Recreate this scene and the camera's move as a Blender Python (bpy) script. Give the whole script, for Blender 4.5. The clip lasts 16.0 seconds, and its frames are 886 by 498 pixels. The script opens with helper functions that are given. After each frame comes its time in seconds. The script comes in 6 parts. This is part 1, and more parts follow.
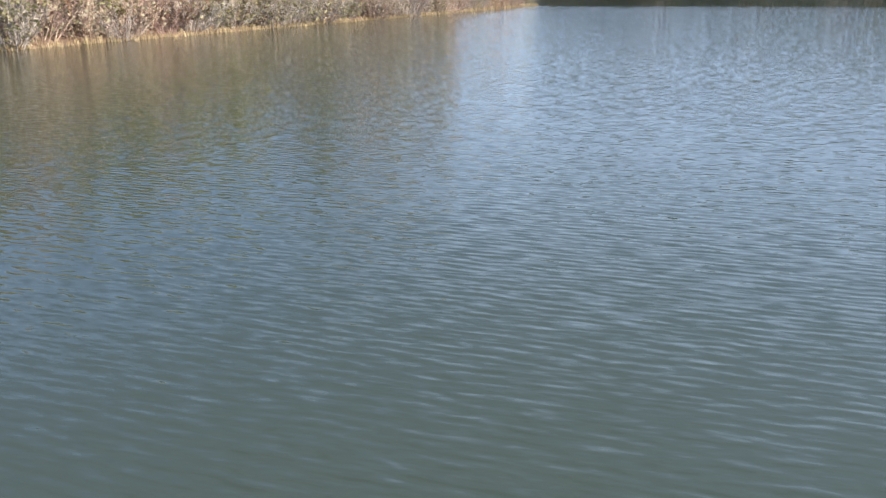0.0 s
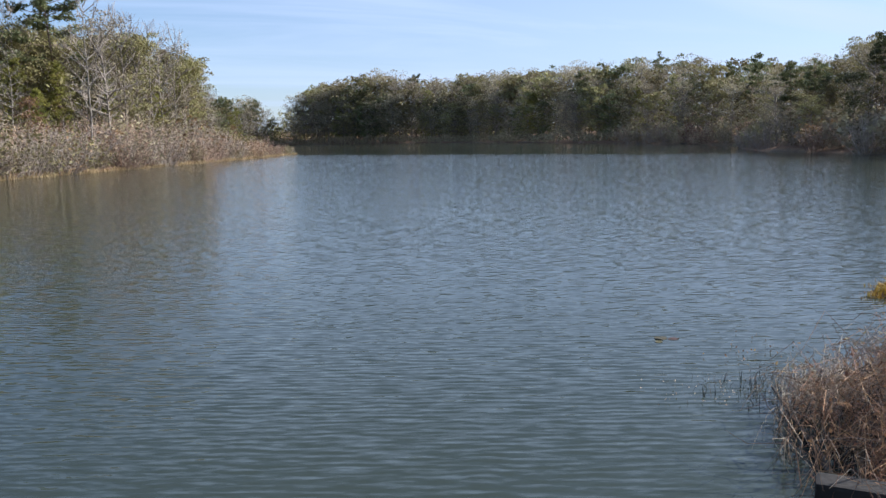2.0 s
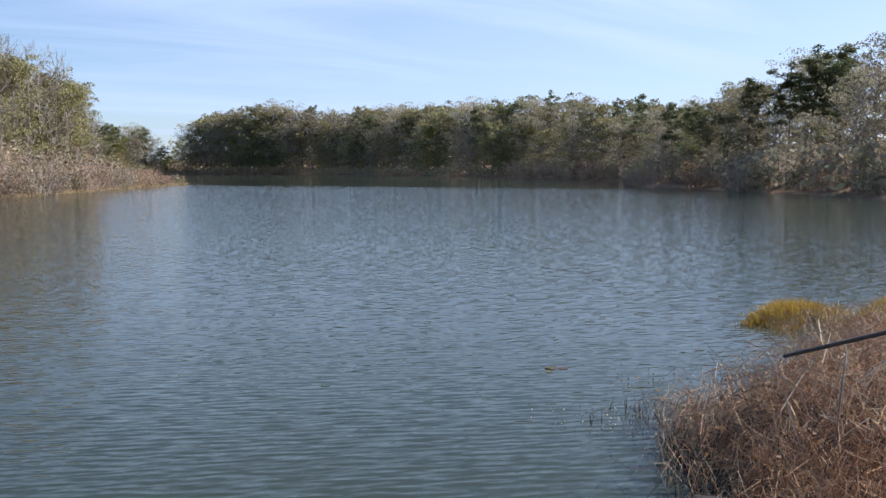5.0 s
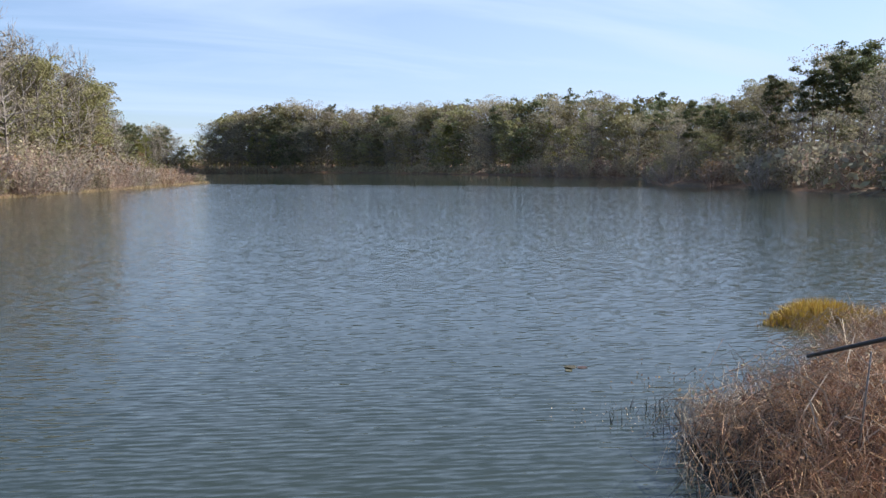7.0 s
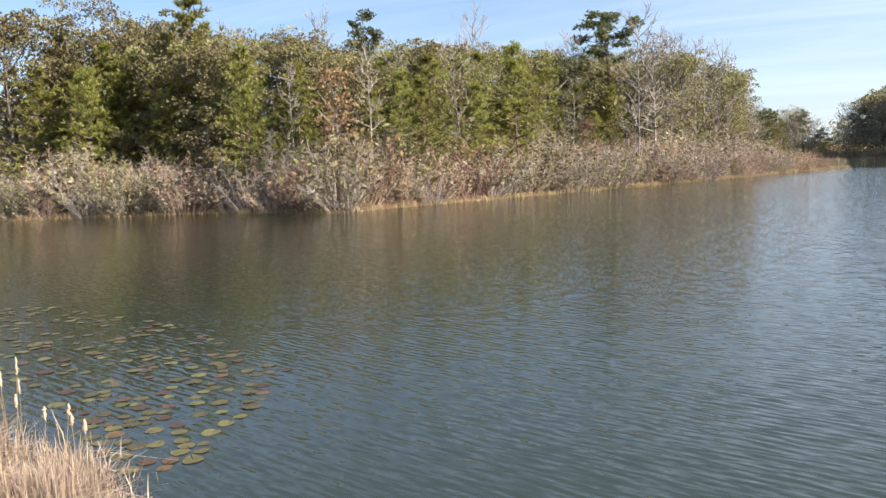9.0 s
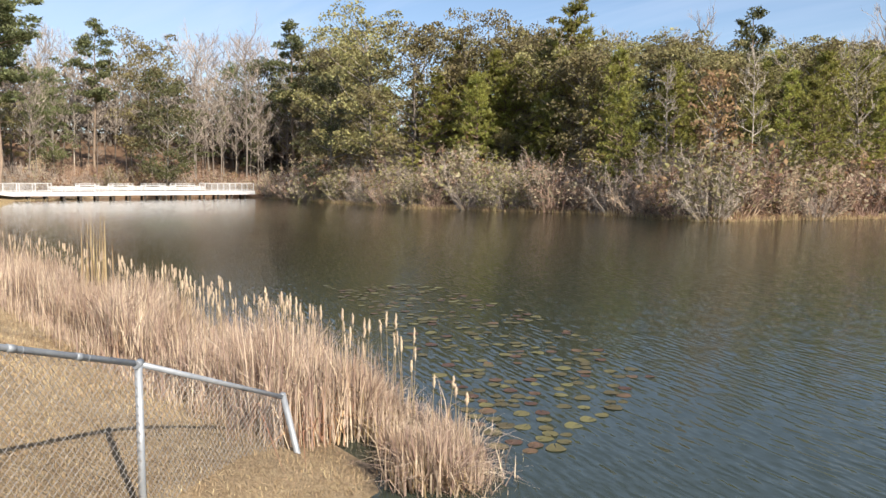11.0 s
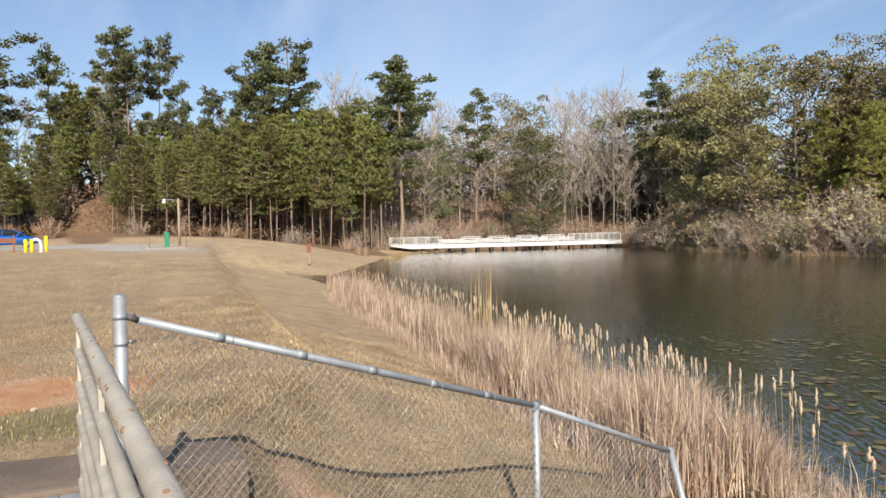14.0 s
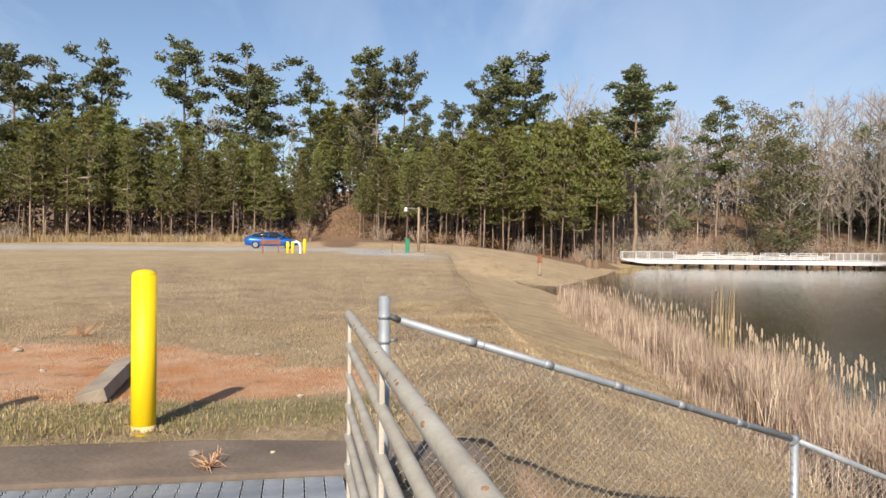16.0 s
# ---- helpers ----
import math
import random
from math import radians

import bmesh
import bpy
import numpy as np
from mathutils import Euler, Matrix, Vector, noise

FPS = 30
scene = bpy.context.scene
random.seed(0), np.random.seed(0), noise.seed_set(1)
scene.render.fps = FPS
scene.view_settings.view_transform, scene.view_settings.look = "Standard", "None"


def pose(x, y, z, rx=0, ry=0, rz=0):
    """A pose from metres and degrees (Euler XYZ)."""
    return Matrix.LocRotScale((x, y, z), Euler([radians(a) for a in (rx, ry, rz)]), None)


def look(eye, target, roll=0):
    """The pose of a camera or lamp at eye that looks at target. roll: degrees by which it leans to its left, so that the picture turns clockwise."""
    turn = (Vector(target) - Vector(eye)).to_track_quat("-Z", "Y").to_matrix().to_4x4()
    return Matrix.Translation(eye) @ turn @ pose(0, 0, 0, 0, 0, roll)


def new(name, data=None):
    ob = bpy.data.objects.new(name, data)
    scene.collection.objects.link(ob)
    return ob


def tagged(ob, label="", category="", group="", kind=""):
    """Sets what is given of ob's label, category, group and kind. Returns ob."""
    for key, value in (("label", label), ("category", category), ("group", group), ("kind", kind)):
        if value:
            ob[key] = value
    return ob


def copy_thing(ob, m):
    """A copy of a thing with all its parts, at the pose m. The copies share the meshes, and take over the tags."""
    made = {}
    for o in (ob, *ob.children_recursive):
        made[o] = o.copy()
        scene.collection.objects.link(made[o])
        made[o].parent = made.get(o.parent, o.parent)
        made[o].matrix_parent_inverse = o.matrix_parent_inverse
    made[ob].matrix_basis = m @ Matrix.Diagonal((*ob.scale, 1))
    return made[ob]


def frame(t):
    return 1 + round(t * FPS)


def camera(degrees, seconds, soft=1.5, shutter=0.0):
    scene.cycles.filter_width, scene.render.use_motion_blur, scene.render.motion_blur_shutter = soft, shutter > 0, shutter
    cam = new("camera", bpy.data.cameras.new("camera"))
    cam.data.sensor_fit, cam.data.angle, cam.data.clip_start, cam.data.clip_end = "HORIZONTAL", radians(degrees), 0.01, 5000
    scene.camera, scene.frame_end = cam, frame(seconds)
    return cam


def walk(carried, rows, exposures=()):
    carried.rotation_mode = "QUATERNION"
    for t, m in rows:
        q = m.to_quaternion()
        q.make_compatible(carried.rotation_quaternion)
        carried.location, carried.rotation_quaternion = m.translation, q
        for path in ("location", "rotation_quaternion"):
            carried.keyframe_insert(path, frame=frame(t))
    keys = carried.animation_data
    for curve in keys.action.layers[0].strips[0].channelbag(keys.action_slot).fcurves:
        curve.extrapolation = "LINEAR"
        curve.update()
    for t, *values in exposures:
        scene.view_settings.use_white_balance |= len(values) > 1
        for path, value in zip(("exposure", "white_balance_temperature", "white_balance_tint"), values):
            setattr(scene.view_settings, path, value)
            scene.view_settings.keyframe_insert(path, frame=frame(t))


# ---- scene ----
cam = camera(59.63, 16.0)

PATH = [
    (0.0, 0.012, 0.400, 2.700, 71.65, 1.39, -1.67),
    (0.5, 0.029, 0.399, 2.700, 74.75, 2.07, -4.14),
    (1.0, 0.070, 0.394, 2.700, 76.28, 3.55, -10.01),
    (1.5, 0.100, 0.387, 2.700, 79.63, 2.38, -14.53),
    (2.0, 0.130, 0.378, 2.700, 81.73, 1.43, -18.93),
    (2.5, 0.155, 0.369, 2.700, 82.67, 0.84, -22.75),
    (3.0, 0.158, 0.367, 2.700, 83.16, 0.77, -23.31),
    (3.5, 0.161, 0.366, 2.700, 83.51, 0.82, -23.74),
    (4.0, 0.163, 0.365, 2.700, 83.77, 0.91, -24.05),
    (4.5, 0.173, 0.361, 2.700, 83.95, 0.69, -25.55),
    (4.7, 0.178, 0.358, 2.700, 83.98, 0.58, -26.39),
    (6.8, 0.179, 0.358, 2.700, 83.99, 0.48, -26.58),
    (7.0, 0.170, 0.362, 2.700, 83.89, 0.62, -25.08),
    (7.5, 0.134, 0.377, 2.700, 83.78, 0.87, -19.65),
    (8.0, 0.075, 0.393, 2.700, 83.58, 1.35, -10.82),
    (8.5, -0.028, 0.399, 2.700, 83.77, 2.18, 3.99),
    (9.0, -0.132, 0.378, 2.700, 84.16, 2.57, 19.24),
    (9.5, -0.195, 0.349, 2.700, 84.37, 1.68, 29.17),
    (10.0, -0.236, 0.323, 2.700, 84.25, 0.76, 36.08),
    (10.2, -0.244, 0.317, 2.700, 84.19, 0.32, 37.66),
    (12.3, -0.333, 0.222, 2.700, 87.46, 0.65, 56.30),
    (12.5, -0.333, 0.222, 2.700, 87.67, 0.59, 56.37),
    (13.0, -0.334, 0.221, 2.700, 87.94, 0.84, 56.49),
    (13.5, -0.357, 0.180, 2.700, 88.34, 1.38, 63.34),
    (14.0, -0.381, 0.121, 2.700, 88.87, 1.37, 72.40),
    (14.5, -0.393, 0.072, 2.700, 89.02, 0.79, 79.58),
    (15.0, -0.399, 0.023, 2.700, 89.19, 0.21, 86.65),
    (15.5, -0.400, 0.008, 2.700, 89.40, -0.49, 88.88),
    (16.0, -0.400, 0.005, 2.700, 89.83, -0.48, 89.29),
]
walk(cam, [(t, pose(*r)) for t, *r in PATH],
     exposures=[(0.0, 1.4, 6000, 14), (1.0, 1.05, 5900, 14), (2.0, 0.68, 5850, 14), (3.5, 0.7, 5850, 14), (7.5, 0.75, 5900, 14), (8.5, 0.97, 6250, 14), (9.5, 1.08, 6550, 14),
                (10.2, 0.97, 6650, 14), (12.5, 0.66, 6400, 13), (14.0, 0.57, 6550, 14), (16.0, 0.52, 6650, 14)])

# ---------------------------------------------------------------- light
SUN_EL, SUN_AZ = 34.7, 99.3          # degrees; azimuth clockwise from +y
world = bpy.data.worlds.new("sky_world")
scene.world = world
world.use_nodes = True
wn, wl = world.node_tree.nodes, world.node_tree.links
wn.clear()
w_out, w_bg = wn.new("ShaderNodeOutputWorld"), wn.new("ShaderNodeBackground")
sky = wn.new("ShaderNodeTexSky")
sky.sky_type = "NISHITA"
sky.sun_disc = False
sky.sun_elevation, sky.sun_rotation = radians(SUN_EL), radians(SUN_AZ)
sky.air_density, sky.dust_density, sky.ozone_density = 1.0, 0.6, 3.0
w_bg.inputs["Strength"].default_value = 0.088
# thin high cloud, laid on a flat sheet far above
w_tc, w_sep = wn.new("ShaderNodeTexCoord"), wn.new("ShaderNodeSeparateXYZ")
wl.new(w_tc.outputs["Generated"], w_sep.inputs[0])
w_add = wn.new("ShaderNodeMath"); w_add.operation = "ADD"; w_add.inputs[1].default_value = 0.12
wl.new(w_sep.outputs["Z"], w_add.inputs[0])
w_mx = wn.new("ShaderNodeMath"); w_mx.operation = "MAXIMUM"; w_mx.inputs[1].default_value = 0.05
wl.new(w_add.outputs[0], w_mx.inputs[0])
w_div = wn.new("ShaderNodeVectorMath"); w_div.operation = "DIVIDE"
wl.new(w_tc.outputs["Generated"], w_div.inputs[0]); wl.new(w_mx.outputs[0], w_div.inputs[1])
w_map = wn.new("ShaderNodeMapping")
w_map.inputs["Rotation"].default_value = (0, 0, radians(28)); w_map.inputs["Scale"].default_value = (0.45, 1.5, 0.0)
wl.new(w_div.outputs[0], w_map.inputs[0])
w_noise = wn.new("ShaderNodeTexNoise")
w_noise.inputs["Scale"].default_value = 0.9; w_noise.inputs["Detail"].default_value = 7
w_noise.inputs["Roughness"].default_value = 0.55; w_noise.inputs["Distortion"].default_value = 0.6
wl.new(w_map.outputs[0], w_noise.inputs["Vector"])
w_ramp = wn.new("ShaderNodeMapRange")
for k, v in (("From Min", 0.44), ("From Max", 0.74), ("To Min", 0.03), ("To Max", 0.62)):
    w_ramp.inputs[k].default_value = v
wl.new(w_noise.outputs["Fac"], w_ramp.inputs["Value"])
w_mix = wn.new("ShaderNodeMix"); w_mix.data_type = "RGBA"
# a milky veil that thickens toward the sun's side of the sky
w_veil = wn.new("ShaderNodeMapRange"); w_veil.interpolation_type = "SMOOTHSTEP"
for k, v in (("From Min", -0.45), ("From Max", 0.6), ("To Min", 0.0), ("To Max", 0.52)):
    w_veil.inputs[k].default_value = v
wl.new(w_sep.outputs["X"], w_veil.inputs["Value"])
w_low = wn.new("ShaderNodeMapRange"); w_low.interpolation_type = "SMOOTHSTEP"
for k, v in (("From Min", 0.1), ("From Max", 0.5), ("To Min", 1.0), ("To Max", 0.25)):
    w_low.inputs[k].default_value = v
wl.new(w_sep.outputs["Z"], w_low.inputs["Value"])
w_haze = wn.new("ShaderNodeMath"); w_haze.operation = "MULTIPLY"
wl.new(w_veil.outputs[0], w_haze.inputs[0]); wl.new(w_low.outputs[0], w_haze.inputs[1])
w_sum = wn.new("ShaderNodeMath"); w_sum.use_clamp = True
wl.new(w_ramp.outputs[0], w_sum.inputs[0]); wl.new(w_haze.outputs[0], w_sum.inputs[1])
wl.new(w_sum.outputs[0], w_mix.inputs["Factor"])
wl.new(sky.outputs[0], w_mix.inputs["A"])
w_mix.inputs["B"].default_value = (4.9, 5.9, 7.4, 1)
wl.new(w_mix.outputs["Result"], w_bg.inputs["Color"])
wl.new(w_bg.outputs[0], w_out.inputs[0])

sun_data = bpy.data.lights.new("sun", "SUN")
sun_data.energy, sun_data.angle, sun_data.color = 5.0, radians(0.5), (1.0, 0.92, 0.78)
sun = new("sun", sun_data)
sun_dir = Vector((math.sin(radians(SUN_AZ)) * math.cos(radians(SUN_EL)), math.cos(radians(SUN_AZ)) * math.cos(radians(SUN_EL)), math.sin(radians(SUN_EL))))
sun.matrix_world = look(sun_dir * 60, (0, 0, 0))
scene.view_settings.exposure = 0.0

# ---------------------------------------------------------------- materials
def material(name, base, rough=0.7, metal=0.0, vary=None, scale=3.0, bump=0.0, bump_scale=40.0, island=0.0, rand=0.0, detail=5.0, ior=1.45, translucent=0.0, coat=0.0, stretch=None):
    """Principled material: two scales of noise colour, fine relief, and variation by island and by object."""
    m = bpy.data.materials.new(name)
    m.use_nodes = True
    n, l = m.node_tree.nodes, m.node_tree.links
    p = n["Principled BSDF"]
    p.inputs["Roughness"].default_value, p.inputs["Metallic"].default_value = rough, metal
    p.inputs["IOR"].default_value = ior
    p.inputs["Coat Weight"].default_value = coat
    tc = n.new("ShaderNodeTexCoord")
    vec = tc.outputs["Object"]
    if stretch:
        mp = n.new("ShaderNodeMapping"); mp.inputs["Scale"].default_value = stretch
        l.new(vec, mp.inputs[0]); vec = mp.outputs[0]
    col = n.new("ShaderNodeRGB"); col.outputs[0].default_value = (*base, 1)
    out = col.outputs[0]
    if vary:
        for s, lo, hi in ((scale, 0.35, 0.65), (scale * 7.3, 0.3, 0.8)):
            t = n.new("ShaderNodeTexNoise"); t.inputs["Scale"].default_value = s; t.inputs["Detail"].default_value = detail
            l.new(vec, t.inputs["Vector"])
            r = n.new("ShaderNodeMapRange"); r.inputs["From Min"].default_value, r.inputs["From Max"].default_value = lo, hi
            r.inputs["To Max"].default_value = 1.0 if s == scale else 0.5
            l.new(t.outputs["Fac"], r.inputs["Value"])
            x = n.new("ShaderNodeMix"); x.data_type = "RGBA"
            l.new(r.outputs[0], x.inputs["Factor"]); l.new(out, x.inputs["A"]); x.inputs["B"].default_value = (*vary, 1)
            out = x.outputs["Result"]
    if island or rand:
        h = n.new("ShaderNodeHueSaturation")
        l.new(out, h.inputs["Color"])
        total = None
        for weight, node, sock in ((island, "ShaderNodeNewGeometry", "Random Per Island"), (rand, "ShaderNodeObjectInfo", "Random")):
            if weight:
                q = n.new(node)
                a = n.new("ShaderNodeMapRange"); a.inputs["To Min"].default_value, a.inputs["To Max"].default_value = -weight, weight
                l.new(q.outputs[sock], a.inputs["Value"])
                if total is None:
                    total = a.outputs[0]
                else:
                    b = n.new("ShaderNodeMath"); l.new(total, b.inputs[0]); l.new(a.outputs[0], b.inputs[1]); total = b.outputs[0]
        b = n.new("ShaderNodeMath"); b.inputs[1].default_value = 1.0; l.new(total, b.inputs[0])
        l.new(b.outputs[0], h.inputs["Value"])
        c = n.new("ShaderNodeMath"); c.operation = "MULTIPLY_ADD"; c.inputs[1].default_value, c.inputs[2].default_value = 0.05, 0.5
        l.new(total, c.inputs[0]); l.new(c.outputs[0], h.inputs["Hue"])
        out = h.outputs["Color"]
    l.new(out, p.inputs["Base Color"])
    if bump:
        t = n.new("ShaderNodeTexNoise"); t.inputs["Scale"].default_value = bump_scale; t.inputs["Detail"].default_value = 4
        l.new(vec, t.inputs["Vector"])
        b = n.new("ShaderNodeBump"); b.inputs["Strength"].default_value = bump; b.inputs["Distance"].default_value = 0.02
        l.new(t.outputs["Fac"], b.inputs["Height"]); l.new(b.outputs[0], p.inputs["Normal"])
    if translucent:
        tr = n.new("ShaderNodeBsdfTranslucent"); l.new(out, tr.inputs["Color"])
        mx = n.new("ShaderNodeMixShader"); mx.inputs[0].default_value = translucent
        l.new(p.outputs[0], mx.inputs[1]); l.new(tr.outputs[0], mx.inputs[2])
        l.new(mx.outputs[0], n["Material Output"].inputs["Surface"])
    return m


M = {}
M["bark_pine"] = material("bark_pine", (0.27, 0.20, 0.15), 0.9, vary=(0.16, 0.115, 0.088), scale=2, rand=0.25, stretch=(3, 3, 0.6))
M["bark_grey"] = material("bark_grey", (0.30, 0.27, 0.23), 0.9, vary=(0.18, 0.155, 0.13), scale=2, rand=0.25, stretch=(3, 3, 0.7))
M["bark_pale"] = material("bark_pale", (0.50, 0.45, 0.38), 0.85, vary=(0.30, 0.26, 0.21), scale=2, rand=0.2, stretch=(3, 3, 0.7))
M["needle"] = material("needle", (0.40, 0.37, 0.10), 0.6, vary=(0.26, 0.27, 0.075), scale=0.5, island=0.35, rand=0.22, translucent=0.5)
M["needle_dark"] = material("needle_dark", (0.19, 0.20, 0.09), 0.6, vary=(0.13, 0.145, 0.065), scale=0.5, island=0.35, rand=0.25, translucent=0.3)
M["needle_mid"] = material("needle_mid", (0.26, 0.25, 0.075), 0.6, vary=(0.15, 0.165, 0.05), scale=0.5, island=0.4, rand=0.38, translucent=0.3)
M["leaf_olive"] = material("leaf_olive", (0.29, 0.245, 0.115), 0.6, vary=(0.20, 0.18, 0.078), scale=0.4, island=0.35, rand=0.35, translucent=0.3)
M["leaf_dark"] = material("leaf_dark", (0.16, 0.165, 0.068), 0.5, vary=(0.11, 0.12, 0.05), scale=0.4, island=0.35, rand=0.42, translucent=0.3)
M["leaf_rust"] = material("leaf_rust", (0.33, 0.195, 0.10), 0.7, vary=(0.23, 0.145, 0.08), scale=0.6, island=0.35, rand=0.25, translucent=0.35)
# faded leaves, with a lift in colour standing in for far-shore haze
M["leaf_faded"] = material("leaf_faded", (0.42, 0.36, 0.24), 0.7, vary=(0.29, 0.25, 0.165), scale=0.6, island=0.35, rand=0.25, translucent=0.35)
# twig brown darkened in its colour, for the shade deep inside the woods
M["wood_shade"] = material("wood_shade", (0.17, 0.14, 0.11), 0.9, vary=(0.11, 0.09, 0.07), scale=0.4, island=0.3)
M["twig_brown"] = material("twig_brown", (0.47, 0.335, 0.25), 0.85, vary=(0.33, 0.225, 0.17), scale=0.8, island=0.3, rand=0.4)
M["twig_grey"] = material("twig_grey", (0.44, 0.375, 0.315), 0.85, vary=(0.31, 0.26, 0.215), scale=0.8, island=0.25, rand=0.2)
M["straw"] = material("straw", (0.50, 0.39, 0.22), 0.75, vary=(0.36, 0.26, 0.14), scale=0.7, island=0.3, translucent=0.3)
M["straw_grey"] = material("straw_grey", (0.56, 0.45, 0.35), 0.8, vary=(0.31, 0.215, 0.155), scale=1.6, island=0.45, translucent=0.15)
M["fluff"] = material("fluff", (0.50, 0.41, 0.30), 0.95, vary=(0.38, 0.29, 0.20), scale=20, island=0.15, rand=0.15)
M["grass_dry"] = material("grass_dry", (0.44, 0.325, 0.19), 0.85, vary=(0.30, 0.21, 0.115), scale=0.5, island=0.2, translucent=0.1)
M["grass_green"] = material("grass_green", (0.19, 0.19, 0.07), 0.8, vary=(0.30, 0.25, 0.11), scale=2.0, island=0.3, translucent=0.15)
M["thatch"] = material("thatch", (0.54, 0.42, 0.26), 0.85, vary=(0.24, 0.165, 0.09), scale=1.3, island=0.4, translucent=0.1)
M["marsh_gold"] = material("marsh_gold", (0.46, 0.29, 0.045), 0.8, vary=(0.32, 0.22, 0.05), scale=1.2, island=0.35, translucent=0.3)
M["bramble"] = material("bramble", (0.54, 0.33, 0.19), 0.85, vary=(0.36, 0.205, 0.115), scale=1.5, island=0.4)
M["bramble_pale"] = material("bramble_pale", (0.52, 0.43, 0.32), 0.85, vary=(0.38, 0.30, 0.22), scale=2.0, island=0.3)
M["pad_green"] = material("pad_green", (0.135, 0.115, 0.045), 0.55, vary=(0.095, 0.085, 0.035), scale=9, rand=0.3, bump=0.2)
M["pad_red"] = material("pad_red", (0.12, 0.06, 0.04), 0.55, vary=(0.09, 0.06, 0.03), scale=9, rand=0.3, bump=0.2)
M["galv"] = material("galv", (0.36, 0.385, 0.405), 0.55, metal=0.35, vary=(0.25, 0.275, 0.30), scale=8, bump=0.08, bump_scale=120, rand=0.06)
M["galv_wire"] = material("galv_wire", (0.36, 0.36, 0.35), 0.6, metal=0.4, vary=(0.24, 0.22, 0.20), scale=14)
M["white_pipe"] = material("white_pipe", (0.48, 0.45, 0.38), 0.55, vary=(0.35, 0.32, 0.26), scale=9, bump=0.15, bump_scale=60)
M["rust_chip"] = material("rust_chip", (0.33, 0.20, 0.11), 0.9, vary=(0.22, 0.12, 0.07), scale=30)
M["dark_pipe"] = material("dark_pipe", (0.12, 0.115, 0.11), 0.6, metal=0.3, vary=(0.07, 0.065, 0.06), scale=12, bump=0.2)
M["yellow"] = material("yellow", (0.80, 0.555, 0.004), 0.55, vary=(0.72, 0.49, 0.004), scale=3, coat=0.0)
M["yellow_worn"] = material("yellow_worn", (0.80, 0.66, 0.35), 0.7, vary=(0.55, 0.42, 0.2), scale=20)
M["concrete"] = material("concrete", (0.19, 0.145, 0.11), 0.9, vary=(0.10, 0.078, 0.06), scale=1.6, bump=0.5, bump_scale=25)
M["concrete_pale"] = material("concrete_pale", (0.33, 0.28, 0.21), 0.9, vary=(0.22, 0.18, 0.14), scale=4, bump=0.4, bump_scale=30)
M["concrete_dark"] = material("concrete_dark", (0.04, 0.035, 0.03), 0.8, vary=(0.02, 0.018, 0.016), scale=2, bump=0.4, bump_scale=20)
M["plank"] = material("plank", (0.33, 0.36, 0.38), 0.55, metal=0.35, vary=(0.22, 0.24, 0.26), scale=6, bump=0.3, bump_scale=70, rand=0.12)
M["dock_white"] = material("dock_white", (0.60, 0.61, 0.61), 0.55, vary=(0.50, 0.51, 0.51), scale=1.2, rand=0.05)
M["dock_grey"] = material("dock_grey", (0.42, 0.42, 0.41), 0.6, vary=(0.33, 0.33, 0.32), scale=1.2)
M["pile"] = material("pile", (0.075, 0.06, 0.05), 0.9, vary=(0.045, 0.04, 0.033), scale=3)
M["wood"] = material("wood", (0.27, 0.19, 0.12), 0.85, vary=(0.17, 0.115, 0.075), scale=3, stretch=(6, 6, 0.8), rand=0.1)
M["wood_red"] = material("wood_red", (0.26, 0.10, 0.05), 0.8, vary=(0.17, 0.07, 0.04), scale=3)
M["pole"] = material("pole", (0.36, 0.28, 0.19), 0.85, vary=(0.25, 0.19, 0.13), scale=2, stretch=(5, 5, 0.6))
M["green_paint"] = material("green_paint", (0.015, 0.22, 0.13), 0.45, vary=(0.012, 0.17, 0.10), scale=3)
M["white_paint"] = material("white_paint", (0.78, 0.78, 0.76), 0.5, vary=(0.7, 0.7, 0.67), scale=4)
M["car_blue"] = material("car_blue", (0.008, 0.11, 0.42), 0.28, metal=0.35, vary=(0.008, 0.095, 0.37), scale=2, coat=0.8)
M["car_glass"] = material("car_glass", (0.02, 0.025, 0.03), 0.08, vary=(0.015, 0.02, 0.024), scale=2)
M["tyre"] = material("tyre", (0.02, 0.02, 0.02), 0.85, vary=(0.03, 0.028, 0.026), scale=9)
M["rim"] = material("rim", (0.45, 0.46, 0.48), 0.3, metal=0.8, vary=(0.36, 0.37, 0.38), scale=6)
M["lamp_red"] = material("lamp_red", (0.30, 0.015, 0.015), 0.3, vary=(0.25, 0.01, 0.01), scale=6)
M["lamp_clear"] = material("lamp_clear", (0.62, 0.64, 0.66), 0.15, vary=(0.5, 0.5, 0.52), scale=6)
M["stone"] = material("stone", (0.40, 0.33, 0.24), 0.9, vary=(0.28, 0.23, 0.18), scale=9, bump=0.4, rand=0.3)


